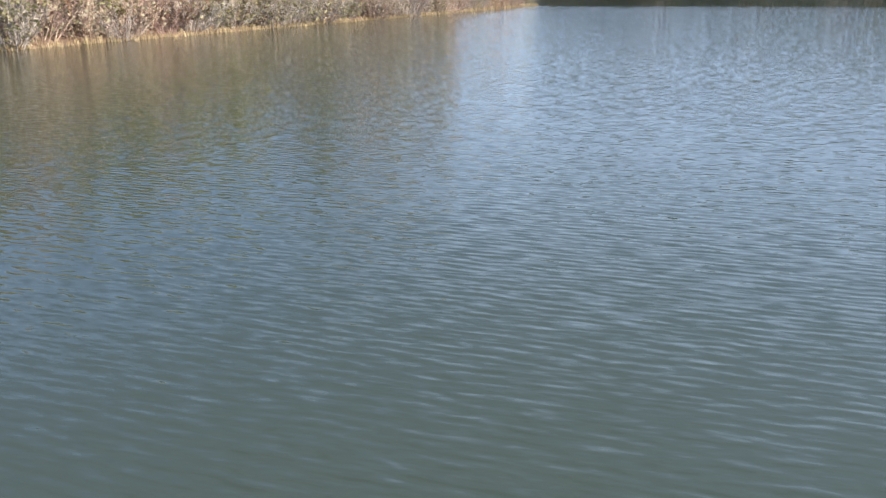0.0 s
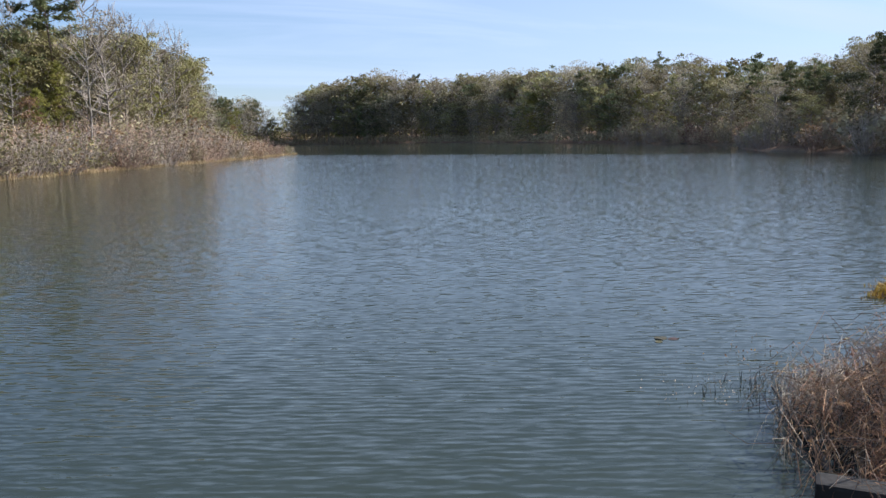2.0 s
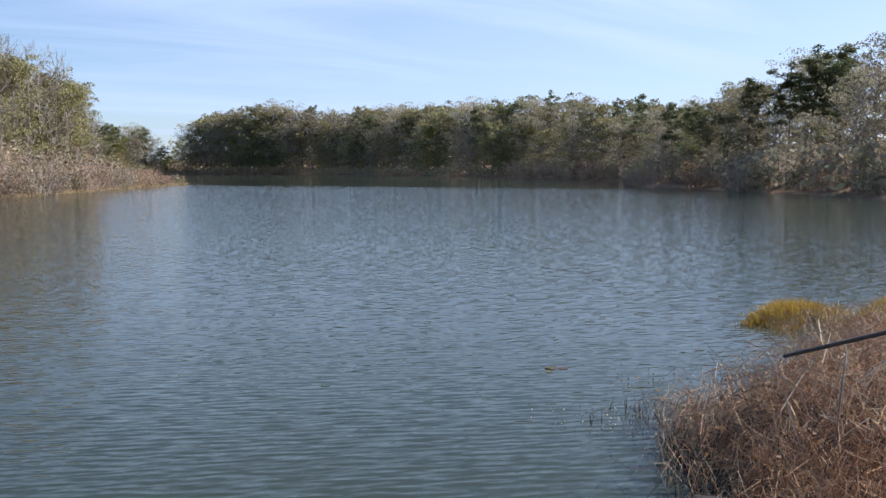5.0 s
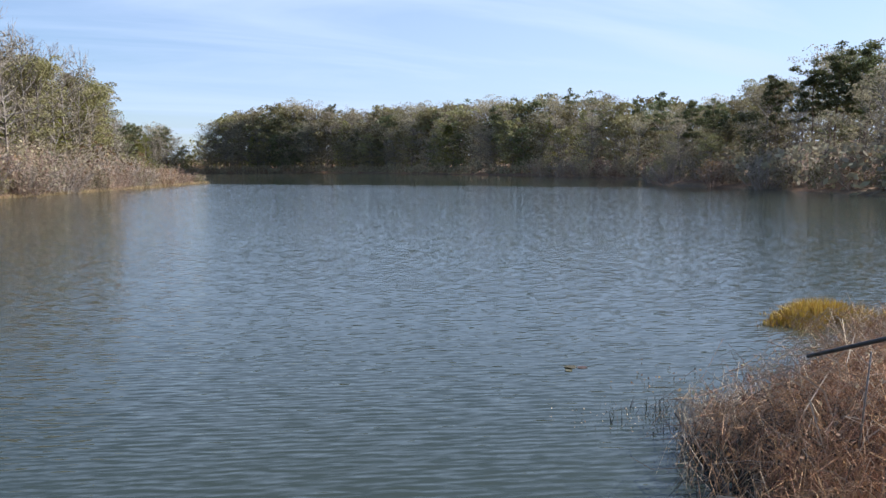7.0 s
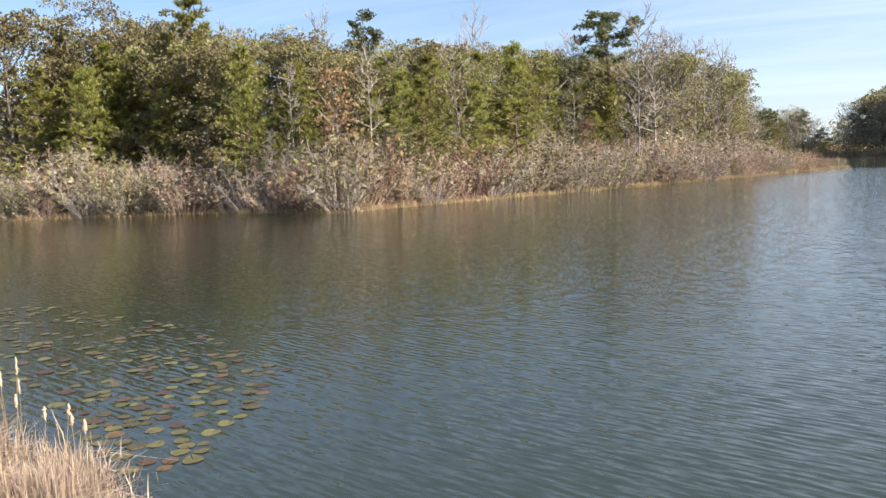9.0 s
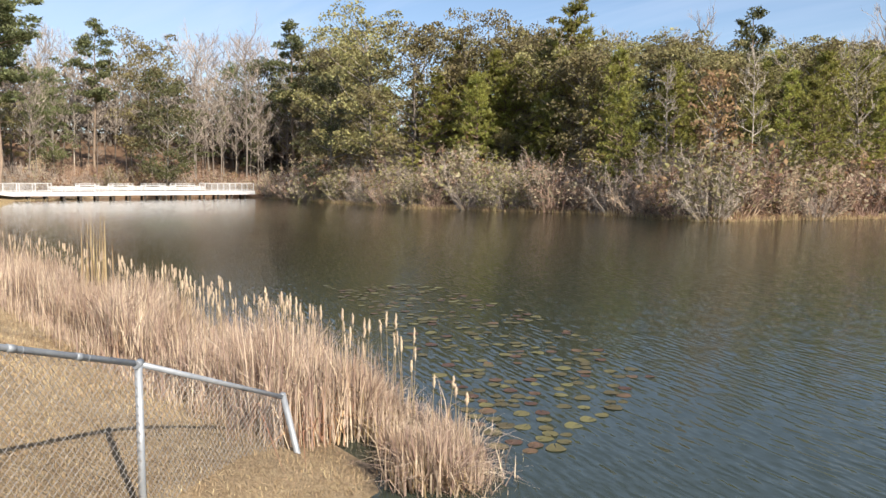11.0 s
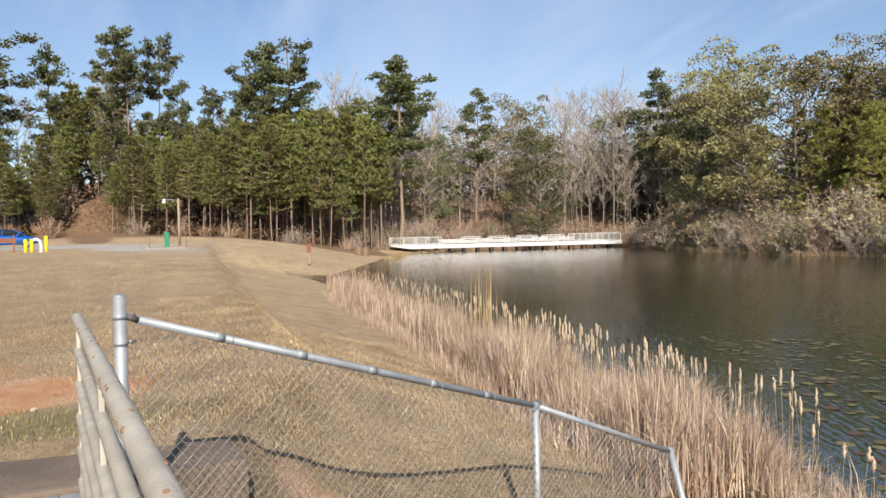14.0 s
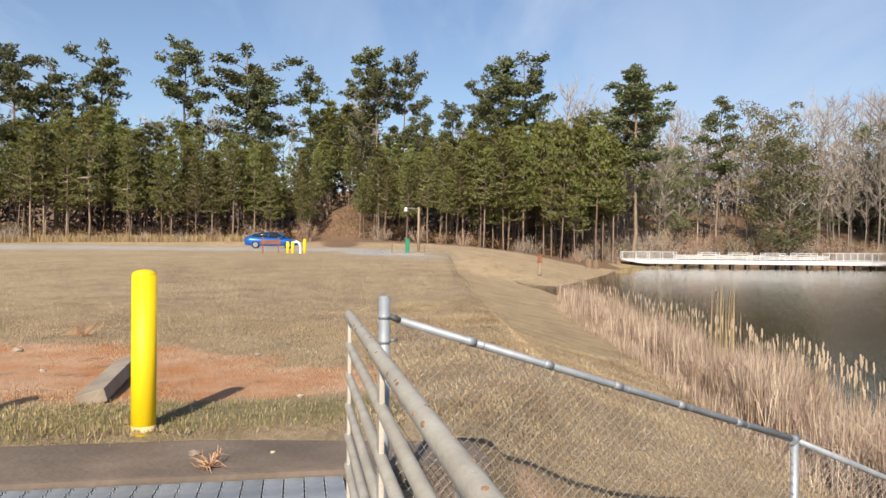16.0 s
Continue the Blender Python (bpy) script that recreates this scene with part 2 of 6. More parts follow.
def water_material():
    m = bpy.data.materials.new("lake_water")
    m.use_nodes = True
    n, l = m.node_tree.nodes, m.node_tree.links
    p = n["Principled BSDF"]
    p.inputs["Roughness"].default_value, p.inputs["IOR"].default_value = 0.06, 1.333
    tc = n.new("ShaderNodeTexCoord")
    big = n.new("ShaderNodeTexNoise"); big.inputs["Scale"].default_value = 0.05; big.inputs["Detail"].default_value = 3
    l.new(tc.outputs["Object"], big.inputs["Vector"])
    mix = n.new("ShaderNodeMix"); mix.data_type = "RGBA"
    mix.inputs["A"].default_value, mix.inputs["B"].default_value = (0.032, 0.043, 0.033, 1), (0.040, 0.050, 0.038, 1)
    l.new(big.outputs["Fac"], mix.inputs["Factor"])
    # silty green in the open lake; the shallow cove's dark colour holds tannin and the woods' reflection
    at = n.new("ShaderNodeSeparateXYZ"); l.new(tc.outputs["Object"], at.inputs[0])
    cove = n.new("ShaderNodeMapRange"); cove.interpolation_type = "SMOOTHSTEP"
    for k, v in (("From Min", -34.0), ("From Max", 4.0)):
        cove.inputs[k].default_value = v
    l.new(at.outputs["X"], cove.inputs["Value"])
    tint = n.new("ShaderNodeMix"); tint.data_type = "RGBA"; tint.inputs["A"].default_value = (0.021, 0.020, 0.009, 1)
    l.new(cove.outputs[0], tint.inputs["Factor"]); l.new(mix.outputs["Result"], tint.inputs["B"]); l.new(tint.outputs["Result"], p.inputs["Base Color"])
    # gusts make some stretches rougher than others
    gm = n.new("ShaderNodeMapping"); gm.inputs["Scale"].default_value = (0.03, 0.012, 1); gm.inputs["Rotation"].default_value = (0, 0, radians(-20))
    l.new(tc.outputs["Object"], gm.inputs[0])
    gust = n.new("ShaderNodeTexNoise"); gust.inputs["Scale"].default_value = 1.0; gust.inputs["Detail"].default_value = 3
    l.new(gm.outputs[0], gust.inputs["Vector"])
    amp = n.new("ShaderNodeMapRange")
    for k, v in (("From Min", 0.35), ("From Max", 0.65), ("To Min", 0.55), ("To Max", 1.0)):
        amp.inputs[k].default_value = v
    l.new(gust.outputs["Fac"], amp.inputs["Value"])
    # slopes of the ripples: along the wind, and less across it
    def crosswind(angle):
        rot = n.new("ShaderNodeVectorRotate"); rot.rotation_type = "Z_AXIS"; rot.inputs["Angle"].default_value = radians(angle)
        l.new(tc.outputs["Object"], rot.inputs["Vector"])
        return rot.outputs[0]

    def centred(t):
        c = n.new("ShaderNodeMath"); c.operation = "SUBTRACT"; c.inputs[1].default_value = 0.5; l.new(t.outputs["Fac"], c.inputs[0])
        return c.outputs[0]

    def field(angle, sx, sy, scale, seed, distort=0.3):
        mp = n.new("ShaderNodeMapping"); mp.inputs["Scale"].default_value = (sx, sy, 1)
        mp.inputs["Location"].default_value = (seed * 13.7, seed * 7.1, seed)
        l.new(crosswind(angle), mp.inputs[0])
        t = n.new("ShaderNodeTexNoise"); t.inputs["Scale"].default_value = scale; t.inputs["Detail"].default_value = 1.5
        t.inputs["Distortion"].default_value = distort
        l.new(mp.outputs[0], t.inputs["Vector"])
        return centred(t)

    def train(angle, length, distort):
        """A train of wind waves of one length, bent and broken by its distortion."""
        t = n.new("ShaderNodeTexWave"); t.bands_direction = "Y"
        for k, v in (("Scale", 0.314 / length), ("Distortion", distort), ("Detail", 1.0), ("Detail Scale", 0.9 * length / 0.2), ("Detail Roughness", 0.5)):
            t.inputs[k].default_value = v
        l.new(crosswind(angle), t.inputs["Vector"])
        return centred(t)

    def total(items):
        out = None
        for sock, weight in items:
            a = n.new("ShaderNodeMath"); a.operation = "MULTIPLY_ADD"; a.inputs[1].default_value = weight; a.inputs[2].default_value = 0.0
            l.new(sock, a.inputs[0])
            if out is not None:
                l.new(out, a.inputs[2])
            out = a.outputs[0]
        return out

    along_wind = total([(field(22, 0.17, 1.0, 15.0, 1), 0.6), (field(16, 0.22, 1.0, 29.0, 2), 0.32), (field(30, 0.3, 1.0, 6.0, 3), 0.15), (train(23, 0.14, 5.0), 0.12), (train(17, 0.09, 6.0), 0.07)])
    across = total([(field(24, 0.35, 1.0, 17.0, 4), 0.17), (field(14, 0.5, 1.0, 31.0, 5), 0.13)])
    # the cove lies in the lee of the woods
    lee = n.new("ShaderNodeMapRange"); lee.interpolation_type = "SMOOTHSTEP"
    for k, v in (("From Min", -60.0), ("From Max", 0.0), ("To Min", 0.8), ("To Max", 1.0)):
        lee.inputs[k].default_value = v
    l.new(at.outputs["X"], lee.inputs["Value"])
    # and so does the water under the far woods, past a line across the lake
    ln = n.new("ShaderNodeMath"); ln.operation = "MULTIPLY_ADD"; ln.inputs[1].default_value = 1.7
    l.new(at.outputs["X"], ln.inputs[0]); l.new(at.outputs["Y"], ln.inputs[2])
    wob = n.new("ShaderNodeMath"); wob.operation = "MULTIPLY_ADD"; wob.inputs[1].default_value = 30.0
    l.new(gust.outputs["Fac"], wob.inputs[0]); l.new(ln.outputs[0], wob.inputs[2])
    far = n.new("ShaderNodeMapRange"); far.interpolation_type = "SMOOTHSTEP"
    for k, v in (("From Min", 184.0), ("From Max", 198.0), ("To Min", 1.0), ("To Max", 0.06)):
        far.inputs[k].default_value = v
    l.new(wob.outputs[0], far.inputs["Value"])
    calm = amp.outputs[0]
    for q in (lee, far):
        g = n.new("ShaderNodeMath"); g.operation = "MULTIPLY"; l.new(calm, g.inputs[0]); l.new(q.outputs[0], g.inputs[1]); calm = g.outputs[0]
    # turn both slopes into a normal; the wind blows across the ripples' crests
    wind = radians(-22)
    flat = n.new("ShaderNodeCombineXYZ"); l.new(across, flat.inputs[0]); l.new(along_wind, flat.inputs[1])
    turned = n.new("ShaderNodeVectorRotate"); turned.rotation_type = "Z_AXIS"; turned.inputs["Angle"].default_value = wind
    l.new(flat.outputs[0], turned.inputs["Vector"])
    scaled = n.new("ShaderNodeVectorMath"); scaled.operation = "SCALE"; l.new(turned.outputs[0], scaled.inputs[0]); l.new(calm, scaled.inputs["Scale"])
    up = n.new("ShaderNodeVectorMath"); up.inputs[1].default_value = (0, 0, 1); l.new(scaled.outputs[0], up.inputs[0])
    nz = n.new("ShaderNodeVectorMath"); nz.operation = "NORMALIZE"; l.new(up.outputs[0], nz.inputs[0])
    l.new(nz.outputs[0], p.inputs["Normal"])
    return m


def ground_material():
    """Dry turf, with clay, gravel, leaf litter and green turf where the sheet's own masks put them."""
    m = bpy.data.materials.new("ground_cover")
    m.use_nodes = True
    n, l = m.node_tree.nodes, m.node_tree.links
    p = n["Principled BSDF"]; p.inputs["Roughness"].default_value = 0.95
    tc = n.new("ShaderNodeTexCoord")

    def tex(scale, detail=6, rough=0.6):
        t = n.new("ShaderNodeTexNoise"); t.inputs["Scale"].default_value = scale; t.inputs["Detail"].default_value = detail; t.inputs["Roughness"].default_value = rough
        l.new(tc.outputs["Object"], t.inputs["Vector"])
        return t.outputs["Fac"]

    def rng(v, a, b, c=0.0, d=1.0):
        r = n.new("ShaderNodeMapRange")
        for k, x in zip(("From Min", "From Max", "To Min", "To Max"), (a, b, c, d)):
            r.inputs[k].default_value = x
        l.new(v, r.inputs["Value"])
        return r.outputs[0]

    def mix(f, a, b):
        x = n.new("ShaderNodeMix"); x.data_type = "RGBA"
        l.new(f, x.inputs["Factor"])
        for sock, v in (("A", a), ("B", b)):
            if isinstance(v, tuple):
                x.inputs[sock].default_value = (*v, 1)
            else:
                l.new(v, x.inputs[sock])
        return x.outputs["Result"]

    def mask(name, edge=0.25, scale=1.5):
        a = n.new("ShaderNodeAttribute"); a.attribute_name = name
        s = n.new("ShaderNodeMath"); s.operation = "MULTIPLY_ADD"; s.inputs[1].default_value = 1.1; s.inputs[2].default_value = -0.55
        l.new(tex(scale, 7, 0.65), s.inputs[0])
        q = n.new("ShaderNodeMath"); l.new(a.outputs["Fac"], q.inputs[0]); l.new(s.outputs[0], q.inputs[1])
        return rng(q.outputs[0], 0.5 - edge, 0.5 + edge)

    turf = mix(rng(tex(0.16), 0.35, 0.65), (0.47, 0.345, 0.20), (0.32, 0.225, 0.125))
    turf = mix(rng(tex(1.3), 0.45, 0.75), turf, (0.165, 0.11, 0.06))
    turf = mix(rng(tex(14, 8, 0.75), 0.35, 0.7), turf, (0.54, 0.42, 0.255))
    turf = mix(rng(tex(0.7, 5, 0.7), 0.5, 0.7, 0, 0.55), turf, (0.20, 0.135, 0.075))
    # fine dark speckles painted in as the small shadows among the grass clumps
    turf = mix(rng(tex(32, 5, 0.8), 0.48, 0.68, 0, 0.5), turf, (0.10, 0.065, 0.035))
    turf = mix(rng(tex(3.7, 6, 0.75), 0.5, 0.68, 0, 0.32), turf, (0.17, 0.115, 0.06))
    clay = mix(rng(tex(1.1), 0.35, 0.65), (0.68, 0.44, 0.28), (0.58, 0.255, 0.095))
    clay = mix(rng(tex(3.3, 8, 0.75), 0.56, 0.68, 0, 0.8), clay, (0.24, 0.14, 0.075))
    gravel = mix(rng(tex(0.35), 0.35, 0.65), (0.52, 0.50, 0.47), (0.42, 0.395, 0.36))
    gravel = mix(rng(tex(9, 6, 0.8), 0.4, 0.7), gravel, (0.22, 0.20, 0.175))
    litter = mix(rng(tex(0.3), 0.35, 0.65), (0.20, 0.115, 0.065), (0.13, 0.085, 0.05))
    litter = mix(rng(tex(5, 6, 0.8), 0.45, 0.7), litter, (0.27, 0.16, 0.09))
    green = mix(rng(tex(5, 6, 0.7), 0.35, 0.65), (0.17, 0.165, 0.065), (0.36, 0.275, 0.145))
    mud = mix(rng(tex(2), 0.35, 0.65), (0.085, 0.065, 0.045), (0.15, 0.11, 0.07))
    col = turf
    for name, c, e, s in (("litter", litter, 0.3, 0.4), ("gravel", gravel, 0.3, 0.5), ("clay", clay, 0.12, 1.4), ("green", green, 0.3, 3.0), ("mud", mud, 0.2, 1.5)):
        col = mix(mask(name, e, s), col, c)
    l.new(col, p.inputs["Base Color"])
    b = n.new("ShaderNodeBump"); b.inputs["Strength"].default_value = 1.0; b.inputs["Distance"].default_value = 0.09
    l.new(tex(22, 8, 0.75), b.inputs["Height"]); l.new(b.outputs[0], p.inputs["Normal"])
    return m


M["water"] = water_material()
M["ground"] = ground_material()

# ---------------------------------------------------------------- mesh helpers
def rows_mesh(name, verts, faces, mat=None, smooth=False):
    """A mesh from arrays of corners and of faces that all have the same number of corners."""
    verts, faces = np.asarray(verts, np.float32).reshape(-1, 3), np.asarray(faces, np.int32)
    me = bpy.data.meshes.new(name)
    k = faces.shape[1]
    me.vertices.add(len(verts)); me.vertices.foreach_set("co", verts.ravel())
    me.loops.add(faces.size); me.loops.foreach_set("vertex_index", faces.ravel())
    me.polygons.add(len(faces)); me.polygons.foreach_set("loop_start", np.arange(len(faces), dtype=np.int32) * k)
    me.polygons.foreach_set("use_smooth", np.full(len(faces), smooth))
    me.update(calc_edges=True)
    if mat is not None:
        me.materials.append(mat)
    return me


def part(name, bm, mat, parent, label=""):
    """Links a bmesh, or a mesh, as one object under a thing or a part."""
    if isinstance(bm, bmesh.types.BMesh):
        me = bpy.data.meshes.new(name)
        bm.normal_update(); bm.to_mesh(me); bm.free()
        me.materials.append(mat)
    else:
        me = bm
        if mat is not None and not me.materials:
            me.materials.append(mat)
    ob = new(name, me)
    ob.parent = parent
    if label:
        ob["label"] = label
    return ob


def thing(name, label, category, at=None, group="", kind=""):
    ob = new(name)
    if at is not None:
        ob.matrix_basis = at
    return tagged(ob, label, category, group, kind)


def box(sx, sy, sz, at=(0, 0, 0), bevel=0.0, bm=None, turn=None):
    """A bevelled box, centred on at; adds to bm if that is given."""
    own = bmesh.new()
    bmesh.ops.create_cube(own, size=1.0)
    bmesh.ops.scale(own, vec=(sx, sy, sz), verts=own.verts)
    if bevel:
        bmesh.ops.bevel(own, geom=own.edges[:], offset=bevel, segments=2, affect="EDGES", profile=0.7)
    if turn is not None:
        own.transform(turn)
    bmesh.ops.translate(own, vec=at, verts=own.verts)
    return own if bm is None else joined(bm, own)


def joined(bm, other):
    me = bpy.data.meshes.new("tmp"); other.to_mesh(me); other.free()
    bm.from_mesh(me); bpy.data.meshes.remove(me)
    return bm


def pipe(a, b, r, sides=10, r2=None, bm=None, bevel=0.0):
    """A closed pipe from a to b."""
    a, b = Vector(a), Vector(b)
    own = bmesh.new()
    bmesh.ops.create_cone(own, cap_ends=True, segments=sides, radius1=r, radius2=r if r2 is None else r2, depth=(b - a).length)
    if bevel:
        rims = [e for e in own.edges if abs(e.verts[0].co.z - e.verts[1].co.z) < 1e-5]
        bmesh.ops.bevel(own, geom=rims, offset=bevel, segments=3, affect="EDGES", profile=0.5)
    for f in own.faces:
        f.smooth = len(f.verts) == 4
    q = (b - a).to_track_quat("Z", "Y").to_matrix().to_4x4()
    own.transform(Matrix.Translation((a + b) / 2) @ q)
    return own if bm is None else joined(bm, own)


def tubes(paths, radii, sides=4):
    """Tapered tubes along polylines: lists of (k,3) arrays and of (k,) radii. Returns corners and quads."""
    V, Q, base = [], [], 0
    for P, R in zip(paths, radii):
        P = np.asarray(P, float); k = len(P)
        T = np.gradient(P, axis=0); T /= np.linalg.norm(T, axis=1, keepdims=True) + 1e-9
        ref = np.where(np.abs(T[:, 2:3]) > 0.9, [[1.0, 0, 0]], [[0, 0, 1.0]])
        A = np.cross(T, ref); A /= np.linalg.norm(A, axis=1, keepdims=True) + 1e-9
        B = np.cross(T, A)
        ang = np.arange(sides) * 2 * np.pi / sides
        ring = P[:, None] + np.asarray(R)[:, None, None] * (np.cos(ang)[None, :, None] * A[:, None] + np.sin(ang)[None, :, None] * B[:, None])
        V.append(ring.reshape(-1, 3))
        i, j = np.meshgrid(np.arange(k - 1), np.arange(sides), indexing="ij")
        a = base + i * sides + j; b = base + i * sides + (j + 1) % sides
        Q.append(np.stack([a, b, b + sides, a + sides], -1).reshape(-1, 4))
        base += k * sides
    return np.concatenate(V), np.concatenate(Q)


def unit(r, n):
    v = r.normal(size=(n, 3))
    return v / np.linalg.norm(v, axis=1, keepdims=True)


def leaf_quads(r, centres, size, lift=0.0):
    """Small folded leaves: one four-cornered kite at each centre, turned at random. lift leans them to the sky."""
    n = len(centres)
    a = unit(r, n); b = unit(r, n)
    nrm = unit(r, n) + np.array([0, 0, lift]); nrm /= np.linalg.norm(nrm, axis=1, keepdims=True)
    a = np.cross(nrm, a); a /= np.linalg.norm(a, axis=1, keepdims=True) + 1e-9
    b = np.cross(nrm, a)
    s = size * r.uniform(0.6, 1.4, (n, 1))
    V = np.stack([centres - a * s, centres + b * s * 0.55, centres + a * s, centres - b * s * 0.55], 1).reshape(-1, 3)
    return V, np.arange(4 * n).reshape(-1, 4)


def leaf_points(r, centres, size, facing):
    """Small three-cornered leaves, one at each centre, turned mostly the way that facing points."""
    n = len(centres)
    nrm = facing + unit(r, n) * 1.3; nrm /= np.linalg.norm(nrm, axis=1, keepdims=True) + 1e-9
    a = np.cross(nrm, unit(r, n)); a /= np.linalg.norm(a, axis=1, keepdims=True) + 1e-9
    b = np.cross(nrm, a)
    s = size * r.uniform(0.6, 1.4, (n, 1))
    V = np.stack([centres - a * s, centres + a * s * 0.6 + b * s * 0.7, centres + a * s * 0.5 - b * s * 0.75], 1).reshape(-1, 3)
    return V, np.arange(3 * n).reshape(-1, 3)


def needle_tris(r, centres, outward, length, width, per):
    """Tufts of needles: per slim triangles fanning from each centre, mostly the way that outward points."""
    c = np.repeat(centres, per, 0); o = np.repeat(outward, per, 0)
    d = o * 0.7 + unit(r, len(c)); d /= np.linalg.norm(d, axis=1, keepdims=True)
    w = np.cross(d, unit(r, len(c)) * 0.8 + [0, 0, 0.9]); w /= np.linalg.norm(w, axis=1, keepdims=True) + 1e-9
    ln = length * r.uniform(0.6, 1.25, (len(c), 1))
    V = np.stack([c - w * width, c + w * width, c + d * ln], 1).reshape(-1, 3)
    return V, np.arange(3 * len(c)).reshape(-1, 3)


def blade_tris(r, roots, height, width, lean, bend=0.0):
    """Upright blades: a slim quad bent over to a tip, as two joined faces of three corners."""
    n = len(roots)
    az = r.uniform(0, 2 * np.pi, n); d = np.stack([np.cos(az), np.sin(az), np.zeros(n)], 1)
    side = np.stack([-np.sin(az + r.normal(0, .5, n)), np.cos(az), np.zeros(n)], 1)
    h = height * r.uniform(0.6, 1.15, (n, 1)); ln = np.abs(r.normal(0, lean, (n, 1)))
    up = np.array([[0, 0, 1.0]])
    mid = roots + up * h * 0.55 + d * h * ln * 0.4
    tip = roots + up * h * (1 - bend * ln) + d * h * ln * 1.2
    w = width * r.uniform(0.6, 1.3, (n, 1))
    V = np.stack([roots - side * w, roots + side * w, mid + side * w * 0.8, mid - side * w * 0.8, tip], 1).reshape(-1, 3)
    k = np.arange(n)[:, None] * 5
    F = np.concatenate([k + [0, 1, 2], k + [0, 2, 3], k + [3, 2, 4]], 0)
    return V, F

# ---------------------------------------------------------------- the lie of the land
SHORE = [(-4.3, -6), (-4.45, 1.0), (-4.75, 3.2), (-5.4, 4.6), (-6.8, 5.0), (-9, 5.2), (-13, 5.5), (-18, 5.9), (-30, 6.3), (-42, 7.2), (-50, 7.0), (-59, 6.3), (-53, 8.6), (-62, 12),
         (-82, 19), (-108, 27), (-119, 40), (-117, 60), (-105, 64), (-80, 57), (-55.5, 51), (-39, 53.6), (-25, 49), (-13.5, 73.6), (2.3, 107), (22, 153), (16, 170),
         (-10, 230), (0, 420), (60, 480), (118, 390), (117, 340), (108, 178), (98, 140), (90, 107), (76, 92), (67.5, 78), (65, 67), (62, 56), (58, 42), (48, 20), (30, 9.5), (12, 7.2), (7.5, 6.6), (5.6, 5.6), (4.9, 4.6), (4.4, -6)]
SH = np.array(SHORE, float)


def shore_dist(x, y):
    """Metres from the water's edge: above 0 on land."""
    p = np.stack([np.ravel(x), np.ravel(y)], -1)
    best = np.full(len(p), 1e9); inside = np.zeros(len(p), bool)
    for a, b in zip(SH, np.roll(SH, -1, 0)):
        ab = b - a
        t = np.clip(((p - a) @ ab) / (ab @ ab), 0, 1)
        best = np.minimum(best, np.hypot(*(p - a - t[:, None] * ab).T))
        if a[1] != b[1]:
            hit = ((a[1] > p[:, 1]) != (b[1] > p[:, 1])) & (p[:, 0] < (b[0] - a[0]) * (p[:, 1] - a[1]) / (b[1] - a[1]) + a[0])
            inside ^= hit
    return np.where(inside, -best, best).reshape(np.shape(x))


def smooth(v):
    v = np.clip(v, 0, 1)
    return v * v * (3 - 2 * v)


def waves(x, y, s):
    return np.sin(x / s + 1.3 * np.sin(y / s * 0.7)) * np.cos(y / s * 1.1 + 0.9 * np.sin(x / s * 0.6))


def ground_z(x, y):
    x, y = np.asarray(x, float), np.asarray(y, float)
    d = shore_dist(x, y)
    field = (x < -2) & (y < 64 + 0 * x) & ((y < 45) | (x < -100))
    dam = (1.28 + 0.15 * smooth((-x - 5.3) / 0.35) + 0.75 * smooth((-x - 8) / 26) + 0.24 * smooth((-x - 42) / 26) + 1.0 * smooth((-x - 84) / 22) * smooth((14 - y) / 22)) * (1 - 0.42 * smooth((y - 3) / 18))
    width = 5.7 + 8.0 * smooth((-x - 6) / 26)
    width = 0.5 + (width - 0.5) * smooth((y + 0.3) / 2.2)
    hill = 12.0 * smooth((-x - 112) / 75)
    hill = hill + 5.0 * smooth((-x - 101) / 15) * np.exp(-((y + 13.2) / 4.0) ** 2)
    flat = dam * smooth((d + 0.25) / width) ** 0.8 + hill
    bank = 0.5 * smooth(d / 2.5) + 0.055 * np.clip(d - 1, 0, 45) + 5.0 * smooth((d - 12) / 60)
    east = (x > 2) & (y < 40)
    right = 0.3 * smooth((d + 0.1) / 1.2) + 0.5 * smooth((d - 2) / 7) + 0.06 * np.clip(d - 8, 0, 60)
    blend = smooth((x + 122) / 20) * smooth((y - 30) / 18)
    left = np.where(x < -2, flat * (1 - blend) + bank * blend, bank)
    land = np.where(east, right, left) + 0.03 * waves(x, y, 2.3) * smooth(d / 6) + 0.10 * waves(x, y, 9) * smooth((d - 4) / 12)
    bed = np.maximum(-1.6, d * 0.22 - 0.04)
    return np.where(d > 0, np.maximum(land, 0.02), bed)


def gz(x, y):
    return float(ground_z(np.array([x]), np.array([y]))[0])


def axis(fine, reach, step, grow):
    """Grid lines: even near the middle, ever wider out to reach."""
    v, out = 0.0, [0.0]
    while v < reach:
        v += step if v < fine else min(step * (v / fine) ** grow, 120)
        out.append(v)
    return np.array(out)


neg, pos = axis(12, 2600, 0.34, 1.15), axis(11, 2600, 0.5, 1.2)
GX = np.concatenate([-neg[::-1], pos[1:]])
GY = np.concatenate([-axis(7, 2600, 0.4, 1.2)[::-1], axis(9, 2600, 0.36, 1.0)[1:]])
gx, gy = np.meshgrid(GX, GY, indexing="ij")
gzz = ground_z(gx, gy)
far_r = np.hypot(gx, gy)
gzz = gzz + np.where(far_r > 520, smooth((far_r - 520) / 900) * 10, 0)
ni, nj = gx.shape
ii, jj = np.meshgrid(np.arange(ni - 1), np.arange(nj - 1), indexing="ij")
k0 = (ii * nj + jj).ravel()
